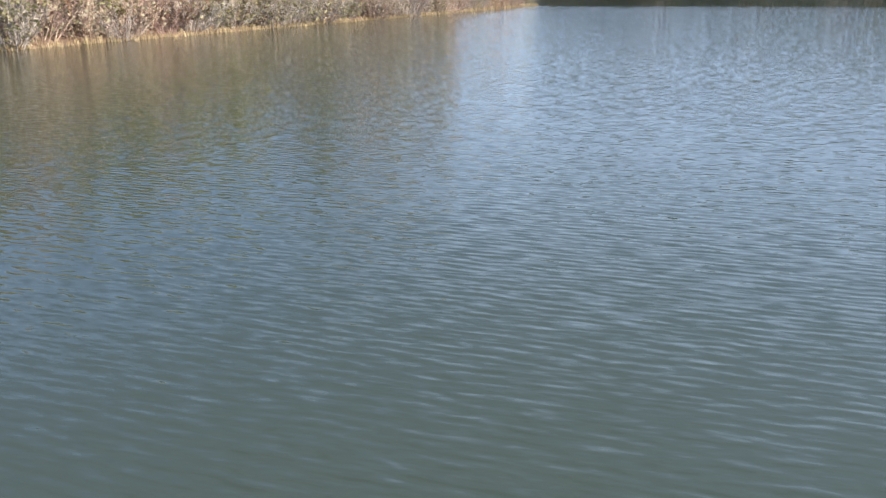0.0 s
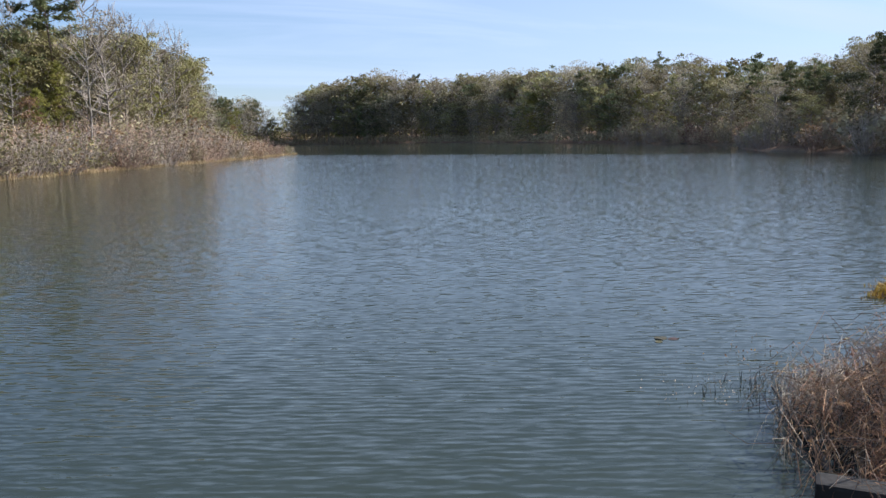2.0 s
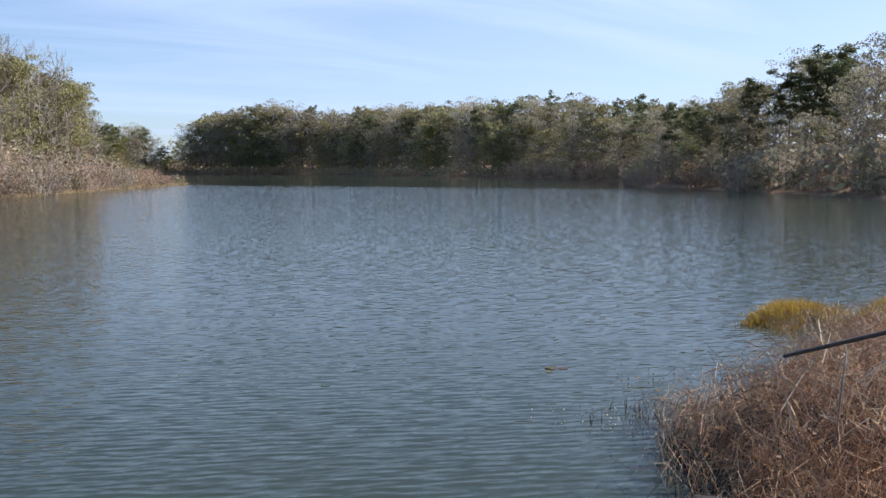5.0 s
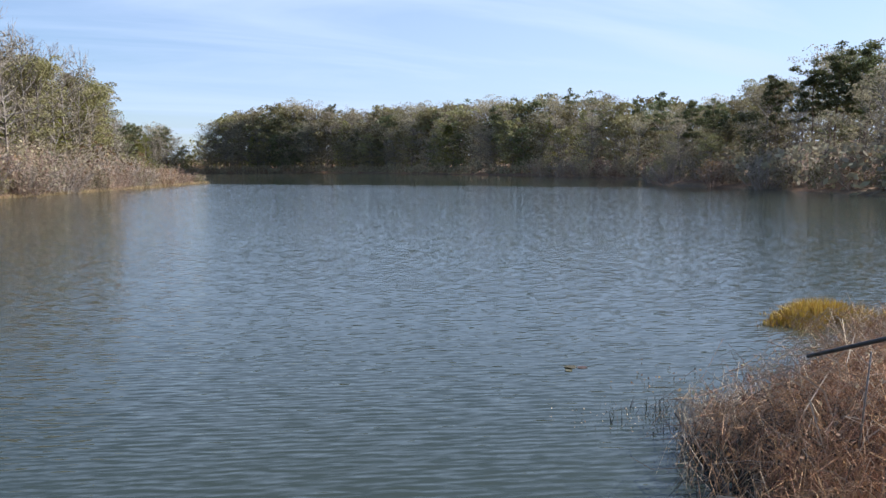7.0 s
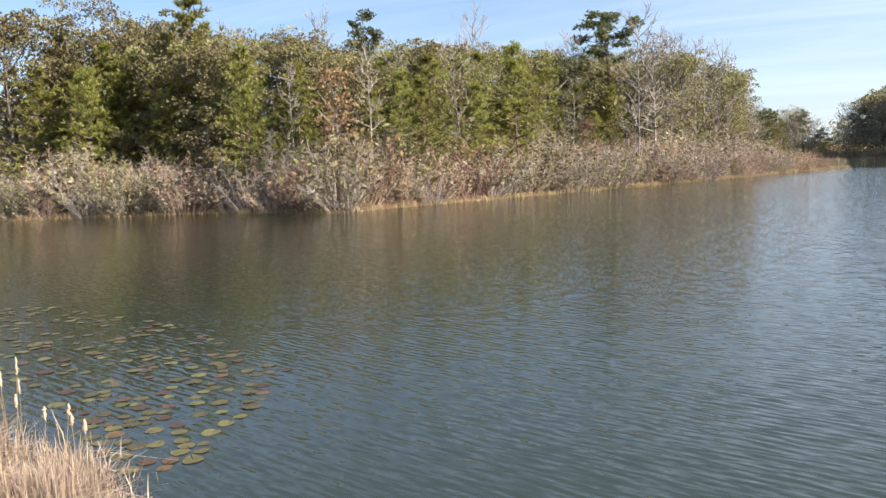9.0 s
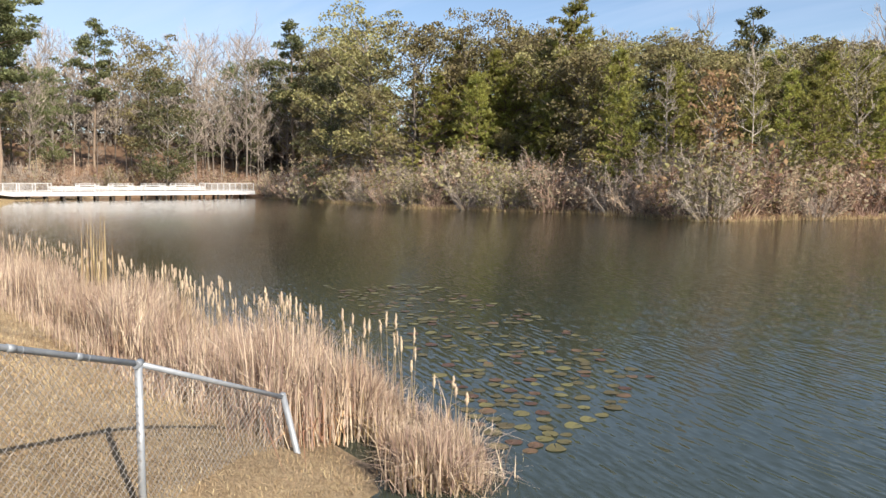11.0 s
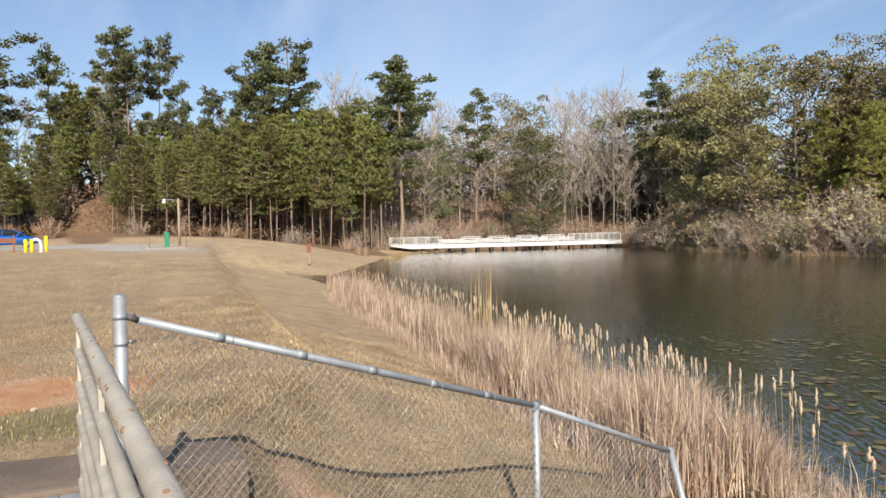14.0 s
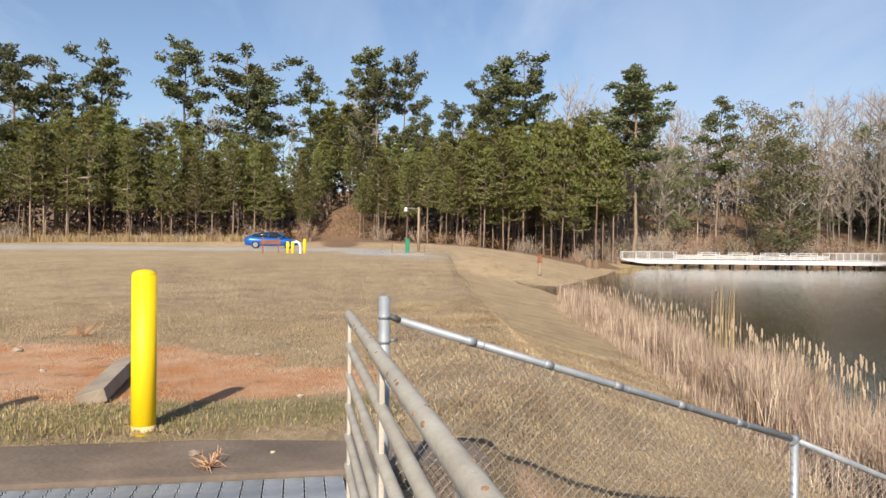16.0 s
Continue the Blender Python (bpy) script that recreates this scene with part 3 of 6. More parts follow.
ground_mesh = rows_mesh("ground", np.stack([gx, gy, gzz], -1).reshape(-1, 3), np.stack([k0, k0 + nj, k0 + nj + 1, k0 + 1], -1), M["ground"], True)


def soft_ellipse(cx, cy, rx, ry, turn=0.0, edge=0.5):
    c, s = math.cos(radians(turn)), math.sin(radians(turn))
    u, v = (gx - cx) * c + (gy - cy) * s, -(gx - cx) * s + (gy - cy) * c
    return np.clip((1 + edge - np.hypot(u / rx, v / ry)) / (2 * edge), 0, 1)


gd = shore_dist(gx, gy)
woods = np.maximum.reduce([smooth((-gx - 98) / 8) * smooth((-gx + 60) / 60) * (gy < 25), smooth((gd + 0.3) / 0.5) * ((gy > 42) | (gx > 5) | (gx < -118)) * 1.0,
                           smooth((-gx - 96 + 0.1 * (gy + 30)) / 8) * (gy < 24), smooth((far_r - 125) / 10) * (gd > 0)])
masks = {
    "litter": np.maximum(woods, soft_ellipse(-99, -11.8, 14, 2.4, 7, 0.3)),
    "gravel": np.maximum(soft_ellipse(-68, -42, 20, 38, 6, 0.25), np.maximum(soft_ellipse(-52, -3.5, 16, 2.6, 10, 0.4), soft_ellipse(-67, -9, 9, 9, 0, 0.4))) * (gd > 3),
    "clay": np.maximum.reduce([soft_ellipse(-8.4, -4.6, 1.9, 3.2, -12, 0.45), soft_ellipse(-7.6, -1.5, 0.8, 1.3, 20, 0.5), soft_ellipse(-5.75, 1.2, 0.45, 0.7, 10, 0.6) * 0.8]),
    "green": soft_ellipse(-6.15, -2.0, 0.45, 2.6, 12, 0.5),
    "mud": np.maximum(smooth((0.35 - np.abs(gd)) / 0.5), smooth(-gd / 0.4)),
}
for name, values in masks.items():
    at = ground_mesh.attributes.new(name, "FLOAT", "POINT")
    at.data.foreach_set("value", values.astype(np.float32).ravel())
ground = tagged(new("ground", ground_mesh), "dry tan winter turf sloping to the lake, with bare clay and gravel", "ground", kind="structure")

water_mesh = rows_mesh("water", [(-150, -9, 0), (150, -9, 0), (150, 520, 0), (-150, 520, 0)], [(0, 1, 2, 3)], M["water"])
water = tagged(new("water", water_mesh), "dark olive lake water ruffled by small wind ripples", "water", kind="structure")

# ---------------------------------------------------------------- trees
def trunk_path(r, h, bend=0.02, k=7):
    z = np.linspace(0, h, k)
    off = np.cumsum(r.normal(0, bend * h / k, (k, 2)), 0); off[0] = 0
    return np.column_stack([off, z - 0.0])


def on_path(P, t):
    i = np.clip(t, 0, 1) * (len(P) - 1); a = np.floor(i).astype(int).clip(0, len(P) - 2)
    return P[a] + (i - a)[:, None] * (P[a + 1] - P[a])


def sunk(P):
    P = P.copy(); P[0, 2] -= 0.3
    return P


def tree_thing(name, label, category, group, wood, wood_mat, crown, crown_mat):
    t = thing(name, label, category, group=group)
    part("trunk", rows_mesh("trunk", *wood, M[wood_mat], True), None, t)
    part("crown", rows_mesh("crown", *crown, M[crown_mat]), None, t)
    return t


def limbs(r, P, n, t0, t1, reach, rise, rad):
    """Limbs off a trunk: start, end and a droop or rise. Returns paths of three points."""
    t = np.sort(r.uniform(t0, t1, n)); s = on_path(P, t)
    az = np.arange(n) * 2.4 + r.uniform(0, 1.2, n)
    ln = reach(((t - t0) / (t1 - t0))) * r.uniform(0.7, 1.15, n)
    d = np.column_stack([np.cos(az), np.sin(az), rise(((t - t0) / (t1 - t0))) + r.normal(0, 0.12, n)])
    mid = s + d * ln[:, None] * 0.55 + r.normal(0, 0.05, (n, 3)) * ln[:, None]
    end = s + d * ln[:, None] + r.normal(0, 0.08, (n, 3)) * ln[:, None] + np.column_stack([np.zeros((n, 2)), 0.06 * ln])
    return [np.stack([s[i], mid[i], end[i]]) for i in range(n)], [np.array([rad, rad * 0.6, rad * 0.2]) * (0.5 + 0.6 * ln[i] / max(ln)) for i in range(n)]


def along_limb(B, t):
    """Points at shares t along limbs of three points each."""
    t = t[..., None]
    return np.where(t < 0.55, B[:, None, 0] + (B[:, 1] - B[:, 0])[:, None] * (t / 0.55), B[:, None, 1] + (B[:, 2] - B[:, 1])[:, None] * ((t - 0.55) / 0.45))


def young_pine(seed, h, group, mat="needle", low=0.3, name="pine_tree", label="young loblolly pine with bushy yellow-green needles and slim trunk", wide=0.2, whorls=12, tufts=8, per=7, needle=0.046):
    """Whorls of five boughs, level below and upswept above, each a flat spray of needle tufts."""
    r = np.random.default_rng(seed)
    P = trunk_path(r, h)
    n = whorls * 5
    t = low + (0.98 - low) * (np.repeat(np.arange(whorls), 5) + r.normal(0.3, 0.16, n)).clip(0, whorls) / whorls
    u = (t - low) / (0.98 - low)
    az = np.tile(np.arange(5) * 1.257, whorls) + np.repeat(r.uniform(0, 6.28, whorls), 5) + r.normal(0, 0.25, n)
    ln = h * wide * (1 - u) ** 0.75 * (0.62 + 0.38 * np.minimum(1, u * 5)) * r.choice([0.55, 0.8, 1.0, 1.18], n) + 0.02 * h
    rise = 0.02 + 0.75 * u ** 1.3 + r.normal(0, 0.12, n)
    S = on_path(P, t)
    D = np.column_stack([np.cos(az), np.sin(az), rise])
    B = np.stack([S, S + D * ln[:, None] * 0.55, S + D * ln[:, None] + np.column_stack([np.zeros((n, 2)), 0.14 * ln])], 1)
    br = [np.array([0.005, 0.003, 0.0012]) * h * (0.5 + q) for q in ln / ln.max()]
    dead, dr = limbs(r, P, 10, 0.08, max(low, 0.12), lambda t: h * 0.075 + 0 * t, lambda t: 0.05 + 0 * t, 0.02)
    wood = tubes([sunk(P)] + list(B) + dead, [np.linspace(0.010 * h, 0.02, len(P))] + br + dr, 3)
    q = r.uniform(0.28, 1.06, (n, tufts))
    c = along_limb(B, q) + r.normal(0, 1, (n, tufts, 3)) * (ln[:, None] * q * 0.17 + 0.006 * h)[..., None] * [1, 1, 0.32]
    out = np.repeat((B[:, 2] - B[:, 0])[:, None], tufts, 1); out = out / (np.linalg.norm(out, axis=2, keepdims=True) + 1e-9) + [0, 0, 0.45]
    top = P[-1] - [0, 0, 0.02 * h] + r.normal(0, 0.014 * h, (8, 3)) * [1, 1, 2]
    c, out = np.vstack([c.reshape(-1, 3), top]), np.vstack([out.reshape(-1, 3), np.tile([0, 0, 1.0], (8, 1))])
    return tree_thing(name, label, "tree", group, wood, "bark_pine", needle_tris(r, c, out, needle * h, needle * 0.14 * h, per), mat)


def tall_pine(seed, h, group, mat="needle_dark", low=0.55, wide=0.13):
    """A long bare trunk, then uneven boughs that each carry a few flat plates of needles, with sky between them."""
    r = np.random.default_rng(seed)
    P = trunk_path(r, h, 0.03)
    n = 24
    bp, br = limbs(r, P, n, low, 0.985, lambda t: h * wide * (0.5 + 0.75 * np.sin(np.pi * np.clip(0.12 + t * 0.86, 0, 1))) * r.choice([0.45, 0.75, 1.0, 1.2], n), lambda t: 0.05 + 0.55 * t, 0.07)
    dead, dr = limbs(r, P, 8, 0.3, low, lambda t: h * 0.055 + 0 * t, lambda t: 0.1 + 0 * t, 0.03)
    wood = tubes([sunk(P)] + bp + dead, [np.linspace(0.009 * h, 0.05, len(P))] + br + dr, 5)
    B = np.stack(bp)
    cl = np.concatenate([along_limb(B, r.uniform(0.45, 1.05, (n, 4))).reshape(-1, 3) + r.normal(0, 0.014 * h, (n * 4, 3)) * [1, 1, 0.6], P[-1][None] - [[0, 0, 0.0], [0, 0, 0.03 * h]]])
    rad = r.uniform(0.024, 0.046, len(cl)) * h
    k = 30
    d = unit(r, len(cl) * k)
    c = np.repeat(cl, k, 0) + d * [1, 1, 0.55] * np.repeat(rad, k)[:, None] * r.uniform(0.35, 1, (len(cl) * k, 1))
    return tree_thing("tall_pine", "tall old pine with a high open crown of dark needles", "tree", group, wood, "bark_pine", needle_tris(r, c, d * [1, 1, 0.5] + [0, 0, 0.5], 0.016 * h, 0.0045 * h, 3), mat)


def leafy_tree(seed, h, group, mat="leaf_olive", low=0.22, wide=0.27, leaf=0.0082, per=100, name="evergreen_tree", label="rounded evergreen oak with dense olive leaves", bark="bark_grey"):
    """A rounded crown of overlapping leaf clumps, each clump domed and bare beneath."""
    r = np.random.default_rng(seed)
    P = trunk_path(r, h * 0.88, 0.05)
    n = 30
    bp, br = limbs(r, P, n, low, 1.0, lambda t: h * wide * np.sqrt(np.clip(1 - (t * 1.05 - 0.35) ** 2 / 0.55, 0.08, 1)) * r.choice([0.7, 0.9, 1.0, 1.12], n), lambda t: 0.25 + 0.7 * t, 0.07)
    wood = tubes([sunk(P)] + bp, [np.linspace(0.012 * h, 0.04, len(P))] + br, 3)
    B = np.stack(bp)
    cl = np.concatenate([B[:, 2], along_limb(B, r.uniform(0.4, 0.85, (n, 1)))[:, 0] + r.normal(0, 0.02 * h, (n, 3)), B[r.integers(0, n, 12), 1], P[-1][None] + r.normal(0, 0.03 * h, (5, 3))])
    rad = r.uniform(0.045, 0.095, len(cl)) * h
    d = unit(r, len(cl) * per); d[:, 2] = np.where(d[:, 2] < -0.25, -d[:, 2], d[:, 2])
    c = np.repeat(cl, per, 0) + d * np.repeat(rad, per)[:, None] * r.uniform(0.72, 1.08, (len(cl) * per, 1)) * [1, 1, 0.72]
    return tree_thing(name, label, "tree", group, wood, bark, leaf_points(r, c, leaf * h, d), mat)


def bare_tree(seed, h, group, bark="bark_grey", twig="twig_grey", low=0.25, wide=0.17, n=20, subs=5, twigs=6, rise=0.9, name="bare_tree", label="leafless grey hardwood with fine twigs", twig_len=0.055, conical=0.4):
    r = np.random.default_rng(seed)
    P = trunk_path(r, h, 0.04, 8)
    bp, br = limbs(r, P, n, low, 0.98, lambda t: h * wide * (1 - conical * t) * (0.7 + 0.3 * np.minimum(1, 4 * t)), lambda t: rise + 0.2 * t, 0.004 * h)
    B = np.stack(bp)
    sp, sr, tw = [], [], []
    for b in B:
        t = r.uniform(0.3, 1.0, subs)
        s = np.where(t[:, None] < 0.5, b[0] + (b[1] - b[0]) * 2 * t[:, None], b[1] + (b[2] - b[1]) * (2 * t[:, None] - 1))
        main = (b[2] - b[0]); ln = np.linalg.norm(main)
        d = main / ln + unit(r, subs) * 0.75 + [0, 0, 0.25]
        e = s + d * ln * r.uniform(0.25, 0.5, (subs, 1))
        for q in range(subs):
            sp.append(np.stack([s[q], e[q]])); sr.append(np.array([0.0016, 0.0006]) * h)
            u = r.uniform(0.25, 1, twigs)[:, None]
            tw.append(np.stack([s[q] + (e[q] - s[q]) * u, np.repeat((d[q] / np.linalg.norm(d[q]))[None], twigs, 0)], 1))
    wood = tubes([sunk(P)] + bp, [np.linspace(0.009 * h, 0.015, len(P))] + br, 5)
    sv, sf = tubes(sp, sr, 3)
    tw = np.concatenate(tw)
    d = tw[:, 1] + unit(r, len(tw)) * 0.7 + [0, 0, 0.15]; d /= np.linalg.norm(d, axis=1, keepdims=True)
    w = np.cross(d, unit(r, len(tw))); w /= np.linalg.norm(w, axis=1, keepdims=True) + 1e-9
    ln = twig_len * h * r.uniform(0.5, 1.2, (len(tw), 1)); wd = 0.0009 * h + 0.004
    tv = np.stack([tw[:, 0] - w * wd, tw[:, 0] + w * wd, tw[:, 0] + d * ln + w * wd * 0.2, tw[:, 0] + d * ln - w * wd * 0.2], 1).reshape(-1, 3)
    crown = np.concatenate([sv, tv]), np.concatenate([sf, np.arange(len(tv)).reshape(-1, 4) + len(sv)])
    return tree_thing(name, label, "tree", group, wood, bark, crown, twig)


def shrub(seed, h, group, twig="twig_brown", leaf=None, leaves=160, name="shrub", label="tangled leafless brown shrub on the lake shore", stems=30, wide=0.72, size=0.05):
    """Many-stemmed bush: stems from one foot, twigs and, where leaf is given, a thin dress of leaves."""
    r = np.random.default_rng(seed)
    t = thing(name, label, "shrub", group=group)
    az, out = r.uniform(0, 2 * np.pi, stems), np.sqrt(r.uniform(0.02, 1, stems))
    foot = np.column_stack([np.cos(az) * out * h * 0.25, np.sin(az) * out * h * 0.25, np.full(stems, -0.15)])
    tip = np.column_stack([np.cos(az) * out * h * wide, np.sin(az) * out * h * wide, h * (1 - 0.55 * out ** 2) * r.uniform(0.75, 1.05, stems)])
    mid = (foot + tip) / 2 + r.normal(0, 0.07 * h, (stems, 3))
    part("branchwork", rows_mesh("branchwork", *tubes([np.stack(q) for q in zip(foot, mid, tip)], [np.array([0.011, 0.007, 0.003]) * h] * stems, 3), M[twig], True), None, t)
    k = 42
    u = r.uniform(0.2, 1.05, (stems, k, 1))
    c = np.where(u < 0.5, foot[:, None] + (mid - foot)[:, None] * 2 * u, mid[:, None] + (tip - mid)[:, None] * (2 * u - 1)).reshape(-1, 3)
    d = np.repeat((tip - foot) / np.linalg.norm(tip - foot, axis=1, keepdims=True), k, 0) + unit(r, len(c)) * 1.5
    d /= np.linalg.norm(d, axis=1, keepdims=True)
    w = np.cross(d, unit(r, len(c))); w /= np.linalg.norm(w, axis=1, keepdims=True) + 1e-9
    ln = h * r.uniform(0.07, 0.2, (len(c), 1)); wd = 0.0036 * h
    tv = np.stack([c - w * wd, c + w * wd, c + d * ln], 1).reshape(-1, 3)
    part("brushwood", rows_mesh("brushwood", tv, np.arange(len(tv)).reshape(-1, 3), M[twig]), None, t)
    if leaf:
        e = (c + d * ln)[r.integers(0, len(c), leaves)] + r.normal(0, 0.04 * h, (leaves, 3))
        e[:, 2] = np.maximum(e[:, 2], 0.05)
        part("foliage", rows_mesh("foliage", *leaf_quads(r, e, size * h, 0.3), M[leaf]), None, t)
    return t


rnd = random.Random(11)
PLACED = []


class Stand:
    """One kind of tree: the first planting uses the tree itself, the others copies of it."""
    def __init__(self, *kinds):
        self.kinds, self.used = kinds, set()
        self.full = {k.name: max((v.co.z for c in k.children for v in c.data.vertices), default=1.0) for k in kinds}

    def plant(self, x, y, size=1.0, slim=1.0, dz=0.0, top=None):
        """top, where given, is the height of the tip over the lake, and sets the size."""
        ob = rnd.choice(self.kinds)
        if top is not None:
            size = max(top - gz(x, y), 1.5) / self.full[ob.name]
        m = pose(x, y, gz(x, y) + dz, rnd.gauss(0, 1.5), rnd.gauss(0, 1.5), rnd.uniform(0, 360)) @ Matrix.Diagonal((size * slim, size * slim, size, 1))
        if ob.name in self.used:
            copy_thing(ob, m @ Matrix.Diagonal([1 / v for v in ob.scale] + [1]))
        else:
            self.used.add(ob.name); ob.matrix_basis = m
        PLACED.append((x, y))

    def finish(self):
        for ob in self.kinds:
            if ob.name not in self.used:
                for o in (*ob.children_recursive, ob):
                    bpy.data.objects.remove(o)


g1, g2, g3, g4 = "trees on the lake banks", "pines behind the field", "trees on the far shore", "shrubs along the shore"
young = Stand(*[young_pine(s, 10, g1, low=low, wide=wide, tufts=10, per=9, needle=0.034) for s, low, wide in ((1, 0.2, 0.2), (2, 0.14, 0.23), (3, 0.26, 0.19), (4, 0.1, 0.21))])
wall = Stand(*[young_pine(s, 15, g2, low=0.3 + 0.06 * (s % 3), wide=0.15, mat="needle_mid", label="slender young pine with a bare lower trunk and green crown", needle=0.03, tufts=9, whorls=11 + s % 2) for s in (11, 12, 13, 14, 15)])
tall = Stand(*[tall_pine(s, 24, g2, low=0.44 + 0.05 * (s % 3), wide=0.105 + 0.022 * (s % 3)) for s in (21, 22, 23, 24, 25)])
oak = Stand(leafy_tree(31, 12, g1), leafy_tree(32, 12, g1, wide=0.32, low=0.15), leafy_tree(33, 12, g1, wide=0.23))
holly = Stand(leafy_tree(34, 10, g1, "leaf_dark", low=0.08, wide=0.26, label="dense dark evergreen with glossy leaves"), leafy_tree(35, 12, g1, "leaf_dark", low=0.15, wide=0.3, label="dense dark evergreen with glossy leaves"))
far_oak = Stand(leafy_tree(131, 12, g3, per=30, leaf=0.017, low=0.12), leafy_tree(132, 12, g3, per=30, leaf=0.017, wide=0.31, low=0.1))
far_holly = Stand(leafy_tree(134, 12, g3, "leaf_dark", low=0.06, per=30, leaf=0.017, label="dense dark evergreen with glossy leaves"))
bare = Stand(*[bare_tree(s, 13, g1) for s in (41, 42, 43)])
pale = Stand(*[bare_tree(s, 10, g1, "bark_pale", "bark_pale", low=0.2, wide=0.16, n=26, subs=4, twigs=5, rise=0.45, name="pale_bare_tree", label="slim pale leafless tree with short upswept branches", conical=0.75) for s in (51, 52, 53)])
rusty = Stand(leafy_tree(36, 9, g1, "leaf_rust", low=0.25, wide=0.18, per=18, leaf=0.015, name="rusty_tree", label="slim tree holding thin rust-brown dead leaves"))
faded = Stand(leafy_tree(37, 11, g3, "leaf_faded", low=0.2, wide=0.25, per=28, name="faded_tree", label="hardwood with thin faded yellow-brown leaves"))
brush = Stand(shrub(61, 3, g4), shrub(62, 3, g4, "twig_grey", label="tangled leafless grey shrub on the lake shore"), shrub(63, 3, g4, leaf="leaf_rust", leaves=300, size=0.04, label="brown shrub with clinging dead leaves on the lake shore"), shrub(64, 3, g4, "twig_grey", leaf="leaf_rust", leaves=180, size=0.04, label="greyish shrub with few dead leaves on the lake shore"))
greenbrush = Stand(shrub(65, 3, g4, "twig_grey", leaf="leaf_olive", leaves=750, size=0.036, label="bushy olive-green shrub on the lake shore"), shrub(66, 3, g4, "twig_brown", leaf="leaf_faded", leaves=560, size=0.036, label="yellow-brown leafy shrub on the lake shore"))


def along(points, spacing, jitter=0.4):
    """Places along a polyline, with the way inland (to the left of the line's run)."""
    for (ax, ay), (bx, by) in zip(points, points[1:]):
        ln = math.hypot(bx - ax, by - ay); n = max(1, round(ln / spacing))
        for k in range(n):
            f = (k + 0.5 + rnd.uniform(-jitter, jitter)) / n
            yield ax + (bx - ax) * f, ay + (by - ay) * f, -(by - ay) / ln, (bx - ax) / ln


# the bank across the cove, out to the point
BANK = [(-118, 50), (-117, 60), (-105, 64), (-80, 57), (-55.5, 51), (-39, 53.6), (-25, 49), (-13.5, 73.6), (2.3, 107), (22, 153)]
for depth, space in ((0.9, 2.7), (3.2, 2.9), (5.8, 3.4)):
    for x, y, nx, ny in along(BANK[2:], space):
        d = depth + rnd.uniform(-0.6, 0.8)
        tip = smooth((152 - y) / 40)
        s = (1.0 + 0.11 * depth) * rnd.uniform(0.6, 1.35) * float(0.55 + 0.45 * tip)
        px, py = x + nx * d, y + ny * d
        (greenbrush if rnd.random() < 0.45 else brush).plant(px, py, s, 1.15)
# the height of the wooded skyline as seen from the bridge: bearing, rise over distance
RIDGE = np.array([(-7.2, 0.0), (-6.2, 0.011), (-4.9, 0.028), (-3.1, 0.05), (-2.6, 0.084), (-1.0, 0.113), (1.8, 0.131), (6.1, 0.14), (10.1, 0.148), (14.1, 0.163), (22.2, 0.172), (27.9, 0.18), (34.1, 0.184), (39.6, 0.205),
                  (44.1, 0.209), (47.4, 0.207), (51.0, 0.215), (54.4, 0.172), (56.8, 0.185), (59.7, 0.20), (63.4, 0.19), (66.3, 0.178), (69.9, 0.172), (73.3, 0.185), (78.0, 0.2), (85.0, 0.16)])


def ridge(x, y):
    """The tip's height over the lake for a tree at x, y that just reaches the skyline."""
    return 2.7 + math.hypot(x, y) * float(np.interp(math.degrees(math.atan2(-x, y)), RIDGE[:, 0], RIDGE[:, 1]))


for depth, space in ((9, 4.6), (12.5, 4.0), (16.5, 4.0), (21, 4.4), (28, 5.0)):
    for x, y, nx, ny in along(BANK[3:], space):
        d = depth + rnd.uniform(-1.8, 1.8)
        px, py = x + nx * d, y + ny * d
        if y > 144 or y > 136 and depth > 18:
            continue
        east = float(smooth((y - 62) / 34))
        q, top = rnd.random(), ridge(px, py)
        if depth < 10:
            (pale if q < 0.34 else young if q < 0.66 else bare if q < 0.78 else rusty if q < 0.9 else oak).plant(px, py, slim=0.95, top=top * rnd.uniform(0.4, 0.74))
        elif depth < 18:
            (oak if q < 0.16 + 0.4 * east else young if q < 0.8 else holly if q < 0.84 else bare if q < 0.94 else pale).plant(px, py, slim=1.05, top=top * rnd.uniform(0.68, 0.93))
        else:
            (oak if q < 0.66 else young if q < 0.8 else bare).plant(px, py, slim=1.1, top=top * (rnd.uniform(0.88, 0.99) if q < 0.8 else rnd.uniform(0.96, 1.07)))
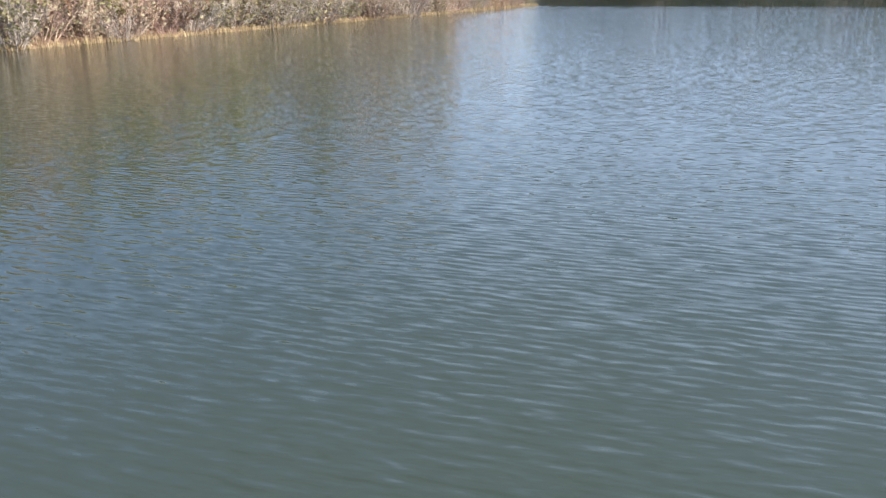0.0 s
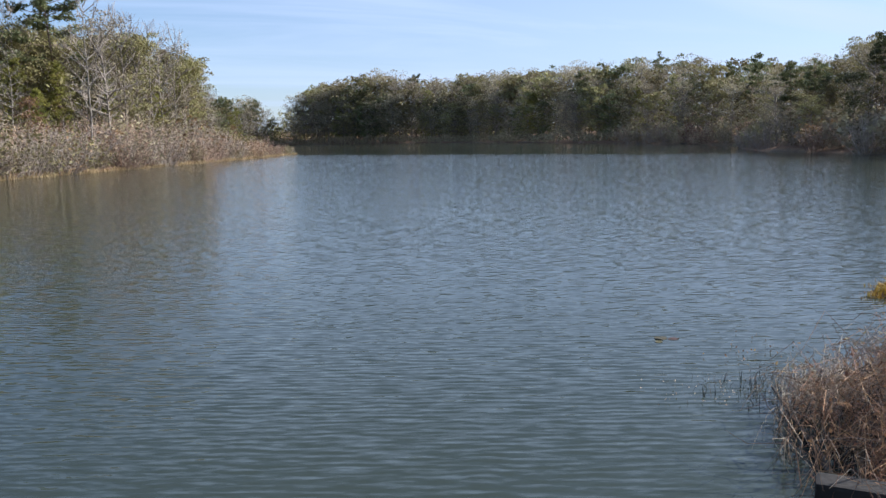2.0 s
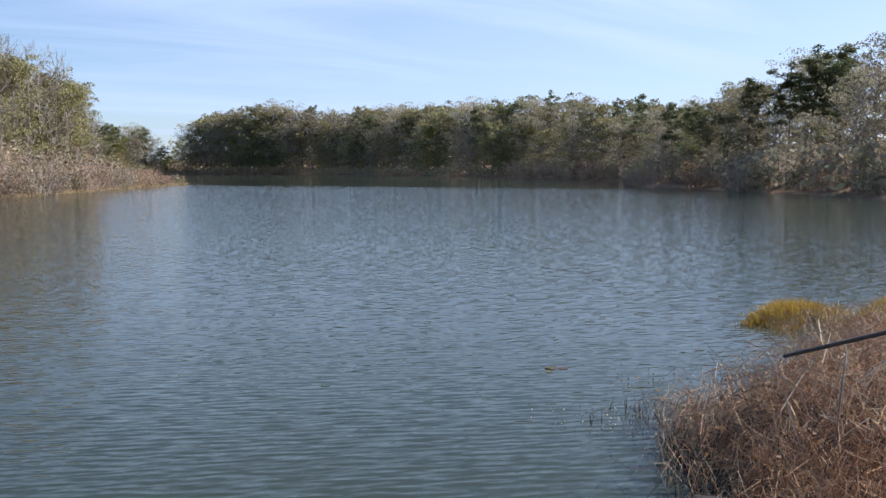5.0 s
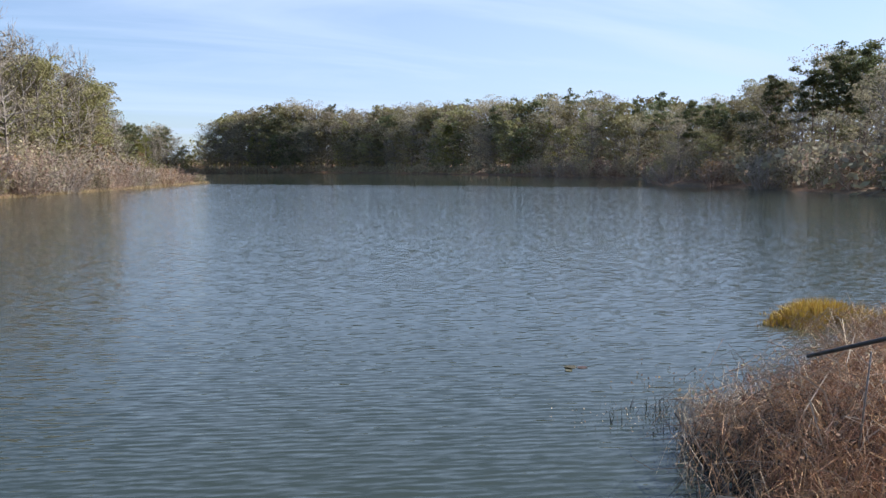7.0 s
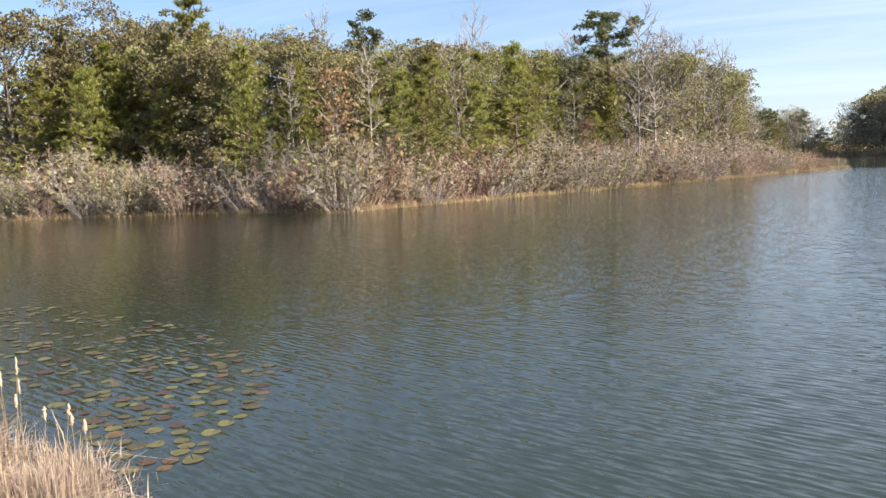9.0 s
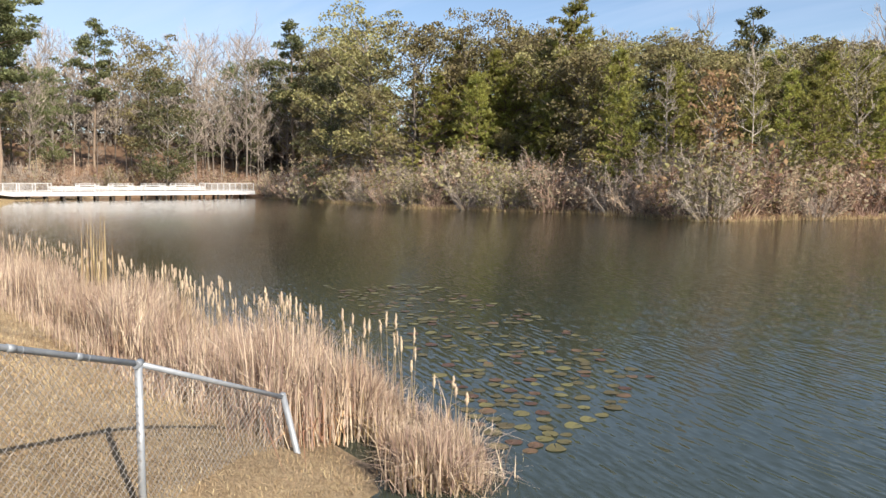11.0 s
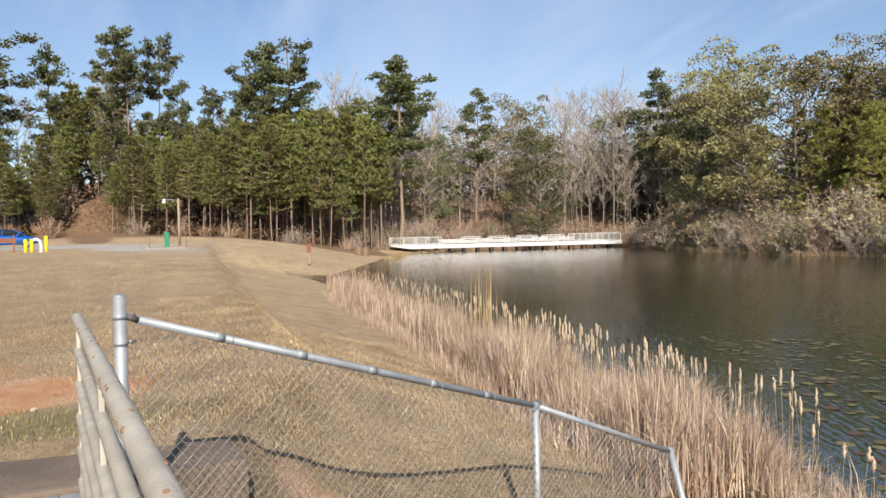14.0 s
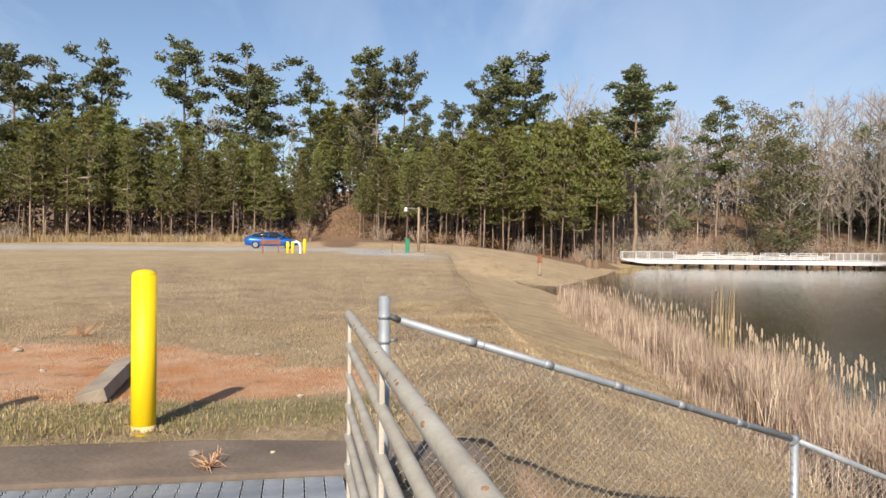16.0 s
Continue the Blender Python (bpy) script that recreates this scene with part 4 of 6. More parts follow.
# trees that stand out on that bank: kind, bearing, distance, rise of the tip over distance, girth
for stand, a, dist, rise, slim in ((young, 46.3, 86, 0.142, 1.2), (young, 36.6, 78, 0.236, 1.0), (young, 38.2, 77, 0.12, 1.1), (oak, 29.9, 82, 0.18, 1.0), (bare, 27.7, 78, 0.218, 0.7), (rusty, 26.8, 60, 0.138, 0.9),
                                   (tall, 24.6, 80, 0.206, 1.0), (pale, 24.3, 61, 0.162, 0.8), (pale, 29.9, 63, 0.145, 0.8), (young, 19.4, 80, 0.165, 1.15), (young, 16.2, 88, 0.15, 1.0), (young, 21.0, 76, 0.14, 1.1), (young, 11.7, 98, 0.142, 1.1),
                                   (young, 13.6, 92, 0.14, 1.1), (bare, 16.8, 100, 0.213, 0.8), (tall, 6.7, 108, 0.192, 1.35), (bare, 9.0, 106, 0.175, 1.0), (pale, 4.0, 104, 0.106, 0.8), (pale, 31.5, 62, 0.062, 0.9),
                                   (oak, 51.0, 96, 0.226, 1.0), (oak, 48.0, 92, 0.2, 1.1), (young, 43.4, 84, 0.14, 1.2), (oak, 43.5, 92, 0.214, 1.0), (oak, 40.0, 90, 0.214, 1.0), (holly, 54.0, 104, 0.13, 1.1), (holly, 33.0, 74, 0.13, 1.0)):
    x, y = -dist * math.sin(radians(a)), dist * math.cos(radians(a))
    stand.plant(x, y, slim=slim, top=2.7 + rise * dist)
# taller hardwoods toward the end of the point: bearing, distance and height of the tip
for k, (a, dist, top) in enumerate(((5.2, 92, 17.5), (4.0, 98, 18.0), (3.0, 104, 17.5), (2.2, 108, 17.0), (1.3, 114, 17.5), (0.6, 118, 17.5), (-0.1, 121, 17.0), (-0.9, 125, 15.8), (-1.7, 128, 14.0), (-2.4, 131, 11.5), (3.4, 112, 18.0), (0.2, 128, 17.0))):
    x, y = -dist * math.sin(radians(a)), dist * math.cos(radians(a))
    stand, full = ((bare, 13), (faded, 11), (bare, 13), (oak, 12))[k % 4]
    stand.plant(x, y, (top - gz(x, y)) / full, 0.95)
# the head of the cove, behind the fishing pier
HEAD = [(-113, 22), (-121, 40), (-119, 60), (-105, 66)]
for depth, space in ((1.5, 3.0), (4, 3.4), (8, 4.2)):
    for x, y, nx, ny in along(HEAD, space):
        (greenbrush if rnd.random() < 0.4 else brush).plant(x - depth * 1.1, y, rnd.uniform(0.8, 1.4))
for depth, space in ((8, 4.0), (14, 3.8), (21, 4.0), (30, 4.4), (42, 5.0), (56, 6)):
    for x, y, nx, ny in along([(-112, 14), (-121, 40), (-119, 66), (-98, 78), (-80, 72)], space):
        px, py = x - depth * 0.92 + rnd.uniform(-1.5, 1.5), y + depth * 0.28 * (1 if y > 60 else 0.2) + rnd.uniform(-1.5, 1.5)
        q = rnd.random()
        top = ridge(px, py) * (rnd.uniform(0.55, 0.85) if depth < 15 else rnd.uniform(0.8, 1.0))
        if math.degrees(math.atan2(-px, py)) < 55:
            (oak if q < 0.62 else young if q < 0.8 else bare).plant(px, py, slim=1.0, top=top)
        else:
            (bare if q < 0.86 else pale if q < 0.90 else holly if q < 0.95 else oak).plant(px, py, slim=0.85, top=top * (1.0 if q < 0.9 else 0.85))
for stand, a, dist, rise, slim in ((tall, 75.9, 132, 0.232, 1.3), (tall, 69.9, 135, 0.187, 1.0), (oak, 66.3, 134, 0.18, 0.9), (holly, 65.5, 126, 0.13, 1.0), (tall, 56.8, 140, 0.2, 1.1), (bare, 63.4, 138, 0.2, 0.7), (bare, 60.0, 138, 0.21, 0.8), (bare, 80.2, 134, 0.226, 0.8), (bare, 79.6, 128, 0.229, 0.8)):
    x, y = -dist * math.sin(radians(a)), dist * math.cos(radians(a))
    stand.plant(x, y, slim=slim, top=2.7 + rise * dist)
# the pine wood behind the field
WOOD = [(-84, -98), (-93, -55), (-102, -22), (-106, 3), (-108, 17), (-114, 27.5)]
for depth, space in ((0, 2.5), (3, 2.5), (6, 2.7), (10, 3.2), (15, 3.8)):
    for x, y, nx, ny in along(WOOD, space):
        px, py = x - depth + rnd.uniform(-1.2, 1.2), y + rnd.uniform(-0.8, 0.8)
        if abs(py + 12.5 - 0.12 * (px + 104)) < 2.3 and depth < 12:
            continue
        rise = float(np.interp(math.degrees(math.atan2(-px, py)), (76, 79, 83, 87, 90, 97, 106, 108, 111, 114.5, 119), (0.16, 0.185, 0.178, 0.158, 0.15, 0.147, 0.145, 0.158, 0.163, 0.18, 0.15)))
        wall.plant(px, py, slim=rnd.uniform(0.9, 1.2), top=2.7 + math.hypot(px, py) * rise * (rnd.uniform(0.62, 0.95) if depth < 8 else rnd.uniform(0.85, 1.03)))
for a, dist in ((95.6, 124), (96.6, 128), (97.8, 124), (96.2, 133), (97.2, 138), (98.4, 130)):
    wall.plant(-dist * math.sin(radians(a)), dist * math.cos(radians(a)), rnd.uniform(1.05, 1.3), 1.3)
# tall old pines over the wood: bearing from the bridge, rise of the tip over distance, girth
for a, rise, slim in ((118.1, 0.229, 1.2), (115.8, 0.215, 1.2), (113.1, 0.243, 1.0), (107.7, 0.257, 1.0), (103.5, 0.253, 1.35), (102.6, 0.225, 1.2), (98.9, 0.233, 1.0), (95.0, 0.258, 1.1), (94.2, 0.235, 0.9), (92.5, 0.253, 0.75), (86.6, 0.225, 0.9), (85.0, 0.25, 1.2), (82.9, 0.256, 1.1), (75.6, 0.23, 1.3), (90.9, 0.19, 0.8), (88.5, 0.19, 0.9)):
    dist = rnd.uniform(117, 125)
    x, y = -dist * math.sin(radians(a)), dist * math.cos(radians(a))
    tall.plant(x, y, slim=slim, top=2.7 + rise * dist)
for depth, space in ((20, 11), (32, 10)):
    for x, y, nx, ny in along(WOOD, space):
        q = rnd.random()
        px, py = x - depth + rnd.uniform(-3, 3), y + rnd.uniform(-3, 3)
        (wall if q < 0.5 else bare).plant(px, py, rnd.uniform(1.15, 1.35) if q < 0.5 else 1.35)
for x, y, nx, ny in along(WOOD, 4.5):
    if abs(y + 12.5) > 3.5:
        brush.plant(x + 1.2 + rnd.uniform(-1, 1), y, rnd.uniform(0.45, 0.9))
# the far shore
FAR = [(57, 26), (58, 42), (62, 56), (65, 67), (67.5, 78), (76, 92), (90, 107), (98, 140), (108, 178), (117, 340), (118, 390), (60, 480), (2, 425), (-12, 396)]
FAR_RIDGE = np.array([(4.2, 0.056), (6.0, 0.055), (8.3, 0.059), (10.3, 0.07), (13.9, 0.084), (17.9, 0.08), (20.3, 0.076), (24.5, 0.081), (27.3, 0.082), (30.6, 0.092), (34.6, 0.092), (38.5, 0.084), (41.0, 0.086), (42.7, 0.075), (45.6, 0.088), (48.3, 0.101), (50.3, 0.115), (51.8, 0.133), (60.0, 0.14)])
for x, y, nx, ny in along(FAR[:9], 3.4):
    d = rnd.uniform(0.3, 3.0)
    (greenbrush if rnd.random() < 0.5 else brush).plant(x - nx * d, y - ny * d, rnd.uniform(0.7, 1.5))
for depth, space in ((4, 4.6), (9, 4.8), (15, 5.2), (24, 6.5)):
    for x, y, nx, ny in along(FAR, space):
        far = y > 120
        d = depth + rnd.uniform(-1.8, 1.8)
        px, py = x - nx * d, y - ny * d
        q, dist = rnd.random(), math.hypot(px, py)
        rise = float(np.interp(math.degrees(math.atan2(px, py)), FAR_RIDGE[:, 0], FAR_RIDGE[:, 1]))
        top = 2.7 + dist * rise * (rnd.uniform(0.45, 0.8) if depth < 6 else rnd.uniform(0.62, 0.98) if depth < 12 else rnd.uniform(0.82, 1.06))
        ((far_holly if far else holly) if q < 0.13 else (far_oak if far else oak) if q < 0.36 else faded if q < 0.70 else bare if q < 0.90 else tall if depth > 8 else young).plant(px, py, slim=rnd.uniform(0.9, 1.15), top=top)
# dark pines at the near end of that bank
for a, dist, rise, slim in ((51.6, 92, 0.137, 1.3), (50.2, 94, 0.119, 1.2), (48.3, 96, 0.103, 1.0), (53.4, 95, 0.134, 1.3), (40.9, 150, 0.089, 0.9), (42.9, 112, 0.078, 1.5)):
    x, y = dist * math.sin(radians(a)), dist * math.cos(radians(a))
    tall.plant(x, y, slim=slim, top=2.7 + rise * dist)


def woodland(name, label, line, depth, height, count, size, mat, seed):
    """Massed twigs and leaves deep in a wood, past the trees that can be told apart."""
    r = np.random.default_rng(seed)
    line = np.array(line, float); seg = np.hypot(*np.diff(line, axis=0).T); cum = np.concatenate([[0], np.cumsum(seg)])
    u = r.uniform(0, cum[-1], count); k = np.searchsorted(cum, u) - 1; k = k.clip(0, len(seg) - 1)
    p = line[k] + (line[k + 1] - line[k]) * ((u - cum[k]) / seg[k])[:, None] + r.normal(0, depth, (count, 2))
    top = height * (0.72 + 0.28 * np.sin(p[:, 0] * 0.31 + 2 * np.sin(p[:, 1] * 0.17)))
    c = np.column_stack([p, ground_z(p[:, 0], p[:, 1]) + r.uniform(0, 1, count) ** 0.8 * top])
    tagged(new(name, rows_mesh(name, *leaf_quads(r, c, size, 0.2), M[mat])), label, "woods", kind="stuff")


woodland("deep_woods", "brown-grey undergrowth deep among the bank trees", [(-100, 96), (-62, 84), (-42, 80), (-34, 92), (-22, 110), (-14, 122)], 5, 11, 17000, 0.36, "leaf_olive", 71)
woodland("deep_woods", "grey-brown leafless woods rising behind the cove", [(-150, -8), (-168, 40), (-165, 75), (-125, 98), (-98, 98)], 6, 15, 42000, 0.5, "wood_shade", 72)
woodland("shore_thicket", "olive and brown thicket along the far waterline", [(60, 26), (59.5, 40), (64, 57), (97, 115), (110.5, 178), (119.5, 340), (120, 391), (60, 483), (2, 428)], 1.0, 4.0, 17000, 0.38, "leaf_faded", 76)
woodland("undergrowth", "brown and olive undergrowth among the pine trunks", [(-88, -100), (-98, -55), (-107, -26), (-110, 0), (-112, 17)], 3.5, 2.6, 17000, 0.12, "leaf_rust", 75)
woodland("deep_woods", "undergrowth darkened in colour for the shade deep in the pine wood", [(-112, -105), (-122, -55), (-130, -22), (-134, 3), (-138, 20)], 4, 12, 20000, 0.4, "wood_shade", 73)
woodland("deep_woods", "grey-green woods far up the lake", [(150, 330), (146, 410), (70, 512), (-25, 450), (-45, 400)], 5, 19, 16000, 0.8, "leaf_olive", 77)
woodland("deep_woods", "dark woods on the rise behind the far shore", [(96, 10), (98, 50), (130, 105), (146, 178), (150, 340), (146, 410), (70, 512), (-25, 450), (-60, 300), (-60, 190), (-40, 150)], 6, 11, 26000, 0.5, "leaf_olive", 74)

# ---------------------------------------------------------------- the footbridge at the outlet
BU, BV = Vector((0.985, 0.172, 0)), Vector((0.172, -0.985, 0))       # along the bridge, and across it away from the lake
BO = Vector((-4.95, -0.51, 1.35))
BR = Matrix.Translation(BO) @ Matrix((BU, BV, Vector((0, 0, 1)))).transposed().to_4x4()


def bridge():
    b = thing("footbridge", "galvanised steel plank footbridge over the lake outlet", "bridge", BR)
    for k in range(2):
        part("girder", box(10.4, 0.12, 0.26, (5.0, 0.10 + 1.7 * k, -0.19), 0.01), M["dark_pipe"], b, "dark steel girder")
    plank = bmesh.new()
    box(10.2, 0.108, 0.05, (5.1, 0, -0.025), 0.006, plank)
    for q in range(60):       # serrated teeth along both lips
        for side in (-0.05, 0.05):
            box(0.02, 0.006, 0.008, (0.05 + q * 0.085, side, 0.003), 0, plank)
    first = part("plank", plank, M["plank"], b)
    first.location = (0, 0.06, 0)
    for k in range(1, 17):
        o = new("plank", first.data); o.parent = b; o.location = (0, 0.06 + 0.114 * k, 0.0015 * math.sin(k * 2.1))
    return b


bridge()


def pipe_railing():
    """Six white pipes, one above another, on flat uprights, along the lake side."""
    b = thing("pipe_railing", "off-white painted steel pipe railing with chipped paint", "railing", BR)
    heights = [1.015 - 0.146 * k for k in range(6)]
    ends = 0.80
    for k, z in enumerate(heights):
        r = 0.023 if k == 0 else 0.019
        part("rail", pipe((ends, 0.03, z), (9.0, 0.03, z), r, 14, bevel=0.006), M["white_pipe"], b)
    for u in (ends + 0.03, 2.28, 3.45, 4.8, 6.2, 7.6, 8.9):
        part("upright", box(0.065, 0.016, 1.10, (u, 0.03, 0.45), 0.004), M["white_pipe"], b)
    r = np.random.default_rng(5)
    for k in range(26):
        u, z = r.uniform(0.9, 3.6), 1.015
        a = r.uniform(-0.6, 2.4)
        chip = bmesh.new(); bmesh.ops.create_icosphere(chip, subdivisions=1, radius=1.0)
        bmesh.ops.scale(chip, vec=(r.uniform(0.006, 0.02), 0.006, 0.003), verts=chip.verts)
        chip.transform(Matrix.Rotation(a - math.pi / 2, 4, "X")); bmesh.ops.translate(chip, vec=(u, 0.03 + 0.0225 * math.cos(a), z + 0.0225 * math.sin(a)), verts=chip.verts)
        part("paint_chip", chip, M["rust_chip"], b, "rusty chip in the paint")
    return b


pipe_railing()

sill = bmesh.new()
box(0.86, 6.2, 0.5, (-0.44, 2.2, -0.215), 0.03, sill)
sill_ob = tagged(new("concrete_sill", bpy.data.meshes.new("concrete_sill")), "stained dark concrete sill at the end of the bridge", "sill", kind="structure")
sill.to_mesh(sill_ob.data); sill.free(); sill_ob.data.materials.append(M["concrete"]); sill_ob.matrix_basis = BR
for sx, name in ((-1, "abutment_west"), (1, "abutment_east")):
    w = box(0.4, 5.4, 3.0, (0, 0, 0), 0.02)
    me = bpy.data.meshes.new(name); w.to_mesh(me); w.free(); me.materials.append(M["concrete_dark"])
    o = tagged(new(name, me), "dark concrete side wall of the lake outlet", "wall", kind="structure")
    o.matrix_basis = pose(-4.72 if sx < 0 else 5.0, -3.4, -0.45, 0, 0, 9.9)


def wing_wall():
    a, b = Vector((4.15, 4.35, 0)), Vector((5.9, 2.6, 0))
    w = box((b - a).length, 0.22, 1.5, (0, 0, -0.44), 0.03)
    me = bpy.data.meshes.new("wing_wall"); w.to_mesh(me); w.free(); me.materials.append(M["concrete_dark"])
    o = tagged(new("wing_wall", me), "low dark concrete wing wall below the brambles", "wall", kind="structure")
    o.matrix_basis = pose((a.x + b.x) / 2, (a.y + b.y) / 2, 0, 0, 0, math.degrees(math.atan2(b.y - a.y, b.x - a.x)))


wing_wall()

# ---------------------------------------------------------------- chain-link fence
POST_A, POST_B, POST_C = Vector((-4.31, -0.24, 2.42)), Vector((-5.62, 2.47, 1.43)), Vector((-6.44, 4.16, 0.67))


def chain_link(a, b, height, pitch=0.058, wire=0.0024):
    """Woven wire between two posts, as zigzag strands; the top edge follows the rail from a to b."""
    a, b = np.array(a), np.array(b)
    flat = np.array([b[0] - a[0], b[1] - a[1], 0]); ln = np.linalg.norm(flat); e = flat / ln
    nrm = np.array([-e[1], e[0], 0]); slope = (b[2] - a[2]) / ln
    n, rows = int(ln / pitch), int(height / (pitch * 0.55))
    paths = []
    for k in range(n + 1):
        j = np.arange(rows + 1)
        s = np.clip(pitch * (k + 0.5 * ((j + 0) % 2)) + 0.004 * np.sin(k * 3.1 + j), 0, ln)
        bow = 0.02 * np.sin(s * 1.7) * np.sin(np.pi * j / rows)
        paths.append(np.column_stack([a[0] + e[0] * s + nrm[0] * (bow + 0.003 * (-1.0) ** j), a[1] + e[1] * s + nrm[1] * (bow + 0.003 * (-1.0) ** j), a[2] + slope * s - 0.035 - j * height / rows]))
        k2 = np.clip(pitch * (k + 1 - 0.5 * ((j + 0) % 2)), 0, ln)
        paths.append(np.column_stack([a[0] + e[0] * k2 + nrm[0] * (bow - 0.003 * (-1.0) ** j), a[1] + e[1] * k2 + nrm[1] * (bow - 0.003 * (-1.0) ** j), a[2] + slope * k2 - 0.035 - j * height / rows]))
    v, f = tubes(paths, [np.full(len(p), wire) for p in paths], 3)
    # barbs of the selvage above the rail
    r = np.random.default_rng(3)
    tips, rad = [], []
    for k in range(n):
        s = pitch * (k + 0.5); p = np.array([a[0] + e[0] * s, a[1] + e[1] * s, a[2] + slope * s - 0.03])
        tips.append(np.stack([p, p + nrm * r.uniform(-0.01, 0.03) + [0, 0, -0.03], p + e * r.uniform(-0.03, 0.03) + nrm * 0.035 + [0, 0, r.uniform(-0.05, 0.01)]])); rad.append(np.full(3, wire))
    v2, f2 = tubes(tips, rad, 3)
    return np.concatenate([v, v2]), np.concatenate([f, f2 + len(v)])


def dome_cap(r, at):
    bm = bmesh.new()
    bmesh.ops.create_uvsphere(bm, u_segments=14, v_segments=8, radius=r)
    bmesh.ops.scale(bm, vec=(1, 1, 0.45), verts=bm.verts)
    bmesh.ops.translate(bm, vec=at, verts=bm.verts)
    for f in bm.faces:
        f.smooth = True
    return bm


def fence():
    f = thing("chain_link_fence", "galvanised chain-link fence stepping down the bank to the water", "fence")
    part("post", pipe((POST_A.x, POST_A.y, 0.9), POST_A + Vector((0, 0, 0.02)), 0.029, 16), M["galv"], f)
    part("post_cap", dome_cap(0.030, POST_A + Vector((0, 0, 0.02))), M["galv"], f)
    for dz in (-0.075, -0.20):
        part("clamp_band", pipe(POST_A + Vector((0, 0, dz - 0.012)), POST_A + Vector((0, 0, dz + 0.012)), 0.032, 16), M["galv"], f)
        part("clamp_bolt", pipe(POST_A + Vector((-0.03, 0.03, dz)), POST_A + Vector((-0.065, 0.06, dz)), 0.008, 8), M["galv"], f)
    part("post", pipe((POST_B.x, POST_B.y, -0.1), POST_B + Vector((0, 0, -0.03)), 0.027, 12), M["galv"], f)
    part("post", pipe((POST_C.x + 0.34, POST_C.y + 0.14, -0.6), POST_C + Vector((0, 0, 0.03)), 0.030, 12), M["galv"], f, "leaning end post")
    part("post_cap", dome_cap(0.034, POST_C + Vector((0, 0, 0.03))), M["galv"], f)
    start = POST_A.lerp(POST_B, 0.028) + Vector((0, 0, -0.07))
    part("top_rail", pipe(start, POST_B + Vector((0, 0, -0.02)), 0.0215, 12), M["galv"], f)
    part("top_rail", pipe(POST_B + Vector((0, 0, -0.02)), POST_C, 0.0215, 12), M["galv"], f)
    for k in range(1, 6):
        p = POST_A.lerp(POST_B, k * 0.165) + Vector((0, 0, -0.07 + 0.05 * k * 0.165)); q = (POST_B - POST_A).normalized() * 0.012
        part("rail_sleeve", pipe(p - q * 2.5, p + q * 2.5, 0.0245, 12), M["galv"], f)
        part("tie_wire", pipe(p + q * 6, p + q * 6.5, 0.0235, 10), M["galv"], f)
    part("rail_end", pipe(POST_A + Vector((-0.012, 0.025, -0.075)), start, 0.016, 10), M["dark_pipe"], f)
    part("rail_loop", pipe(POST_B + Vector((-0.03, 0.03, -0.02)), POST_B + Vector((0.03, -0.03, -0.02)), 0.03, 12), M["galv"], f)
    part("wire_mesh", rows_mesh("wire_mesh", *chain_link(POST_A + Vector((0, 0, -0.07)), POST_B, 1.18), M["galv_wire"]), None, f, "rusty grey woven wire")
    part("wire_mesh", rows_mesh("wire_mesh", *chain_link(POST_B, POST_C, 1.1), M["galv_wire"]), None, f, "rusty grey woven wire")
    # a thick tension cable sags along the foot
    cable = []
    for t in np.linspace(0, 1, 14):
        p = POST_A.lerp(POST_B, t); cable.append((p.x, p.y, p.z - 1.17 - 0.015 * math.sin(math.pi * t * 2.3)))
    part("bottom_cable", rows_mesh("bottom_cable", *tubes([np.array(cable)], [np.full(14, 0.006)], 6), M["dark_pipe"], True), None, f, "dark bottom cable")


fence()


def broken_rail():
    """The last top rail of the fence on the other bank; its mesh is gone."""
    f = thing("fence_rail", "dark weathered fence rail reaching over the brambles", "fence")
    a, b = Vector((4.9, 0.3, 2.95)), Vector((5.22, 4.5, 1.2))
    part("post", pipe((4.9, 0.3, 0.2), (4.9, 0.3, 2.98), 0.038, 12), M["galv"], f)
    part("post", pipe((5.62, 4.35, 0.1), (5.19, 3.95, 1.36), 0.009, 8, 0.006), M["galv_wire"], f, "thin leaning stake")
    part("top_rail", pipe(a, b, 0.016, 12, bevel=0.003), M["dark_pipe"], f)


broken_rail()

# ---------------------------------------------------------------- bollards and small things by the bridge
def bollard(x, y, h=1.06, r=0.083):
    z = gz(x, y)
    b = thing("bollard", "bright yellow steel bollard with a domed top", "bollard", pose(x, y, z), "bollards by the bridge")
    part("post", pipe((0, 0, -0.3), (0, 0, h), r, 32), M["yellow"], b)
    part("cap", dome_cap(r * 1.004, (0, 0, h)), M["yellow"], b)
    part("foot_collar", pipe((0, 0, -0.02), (0, 0, 0.028), r * 1.015, 32), M["yellow_worn"], b, "paint worn pale at the foot")
    return b


bollard(-5.74, -1.98)
bollard(-5.42, -3.52)

slab = box(1.6, 0.22, 0.11, (0, 0, 0), 0.012)
beam = tagged(new("concrete_beam", bpy.data.meshes.new("concrete_beam")), "weathered concrete parking stop tilted in the clay", "parking stop")
slab.to_mesh(beam.data); slab.free(); beam.data.materials.append(M["concrete_pale"])
beam.matrix_basis = pose(-7.35, -2.86, gz(-7.35, -2.86) + 0.075, 16, 2, 11.6)


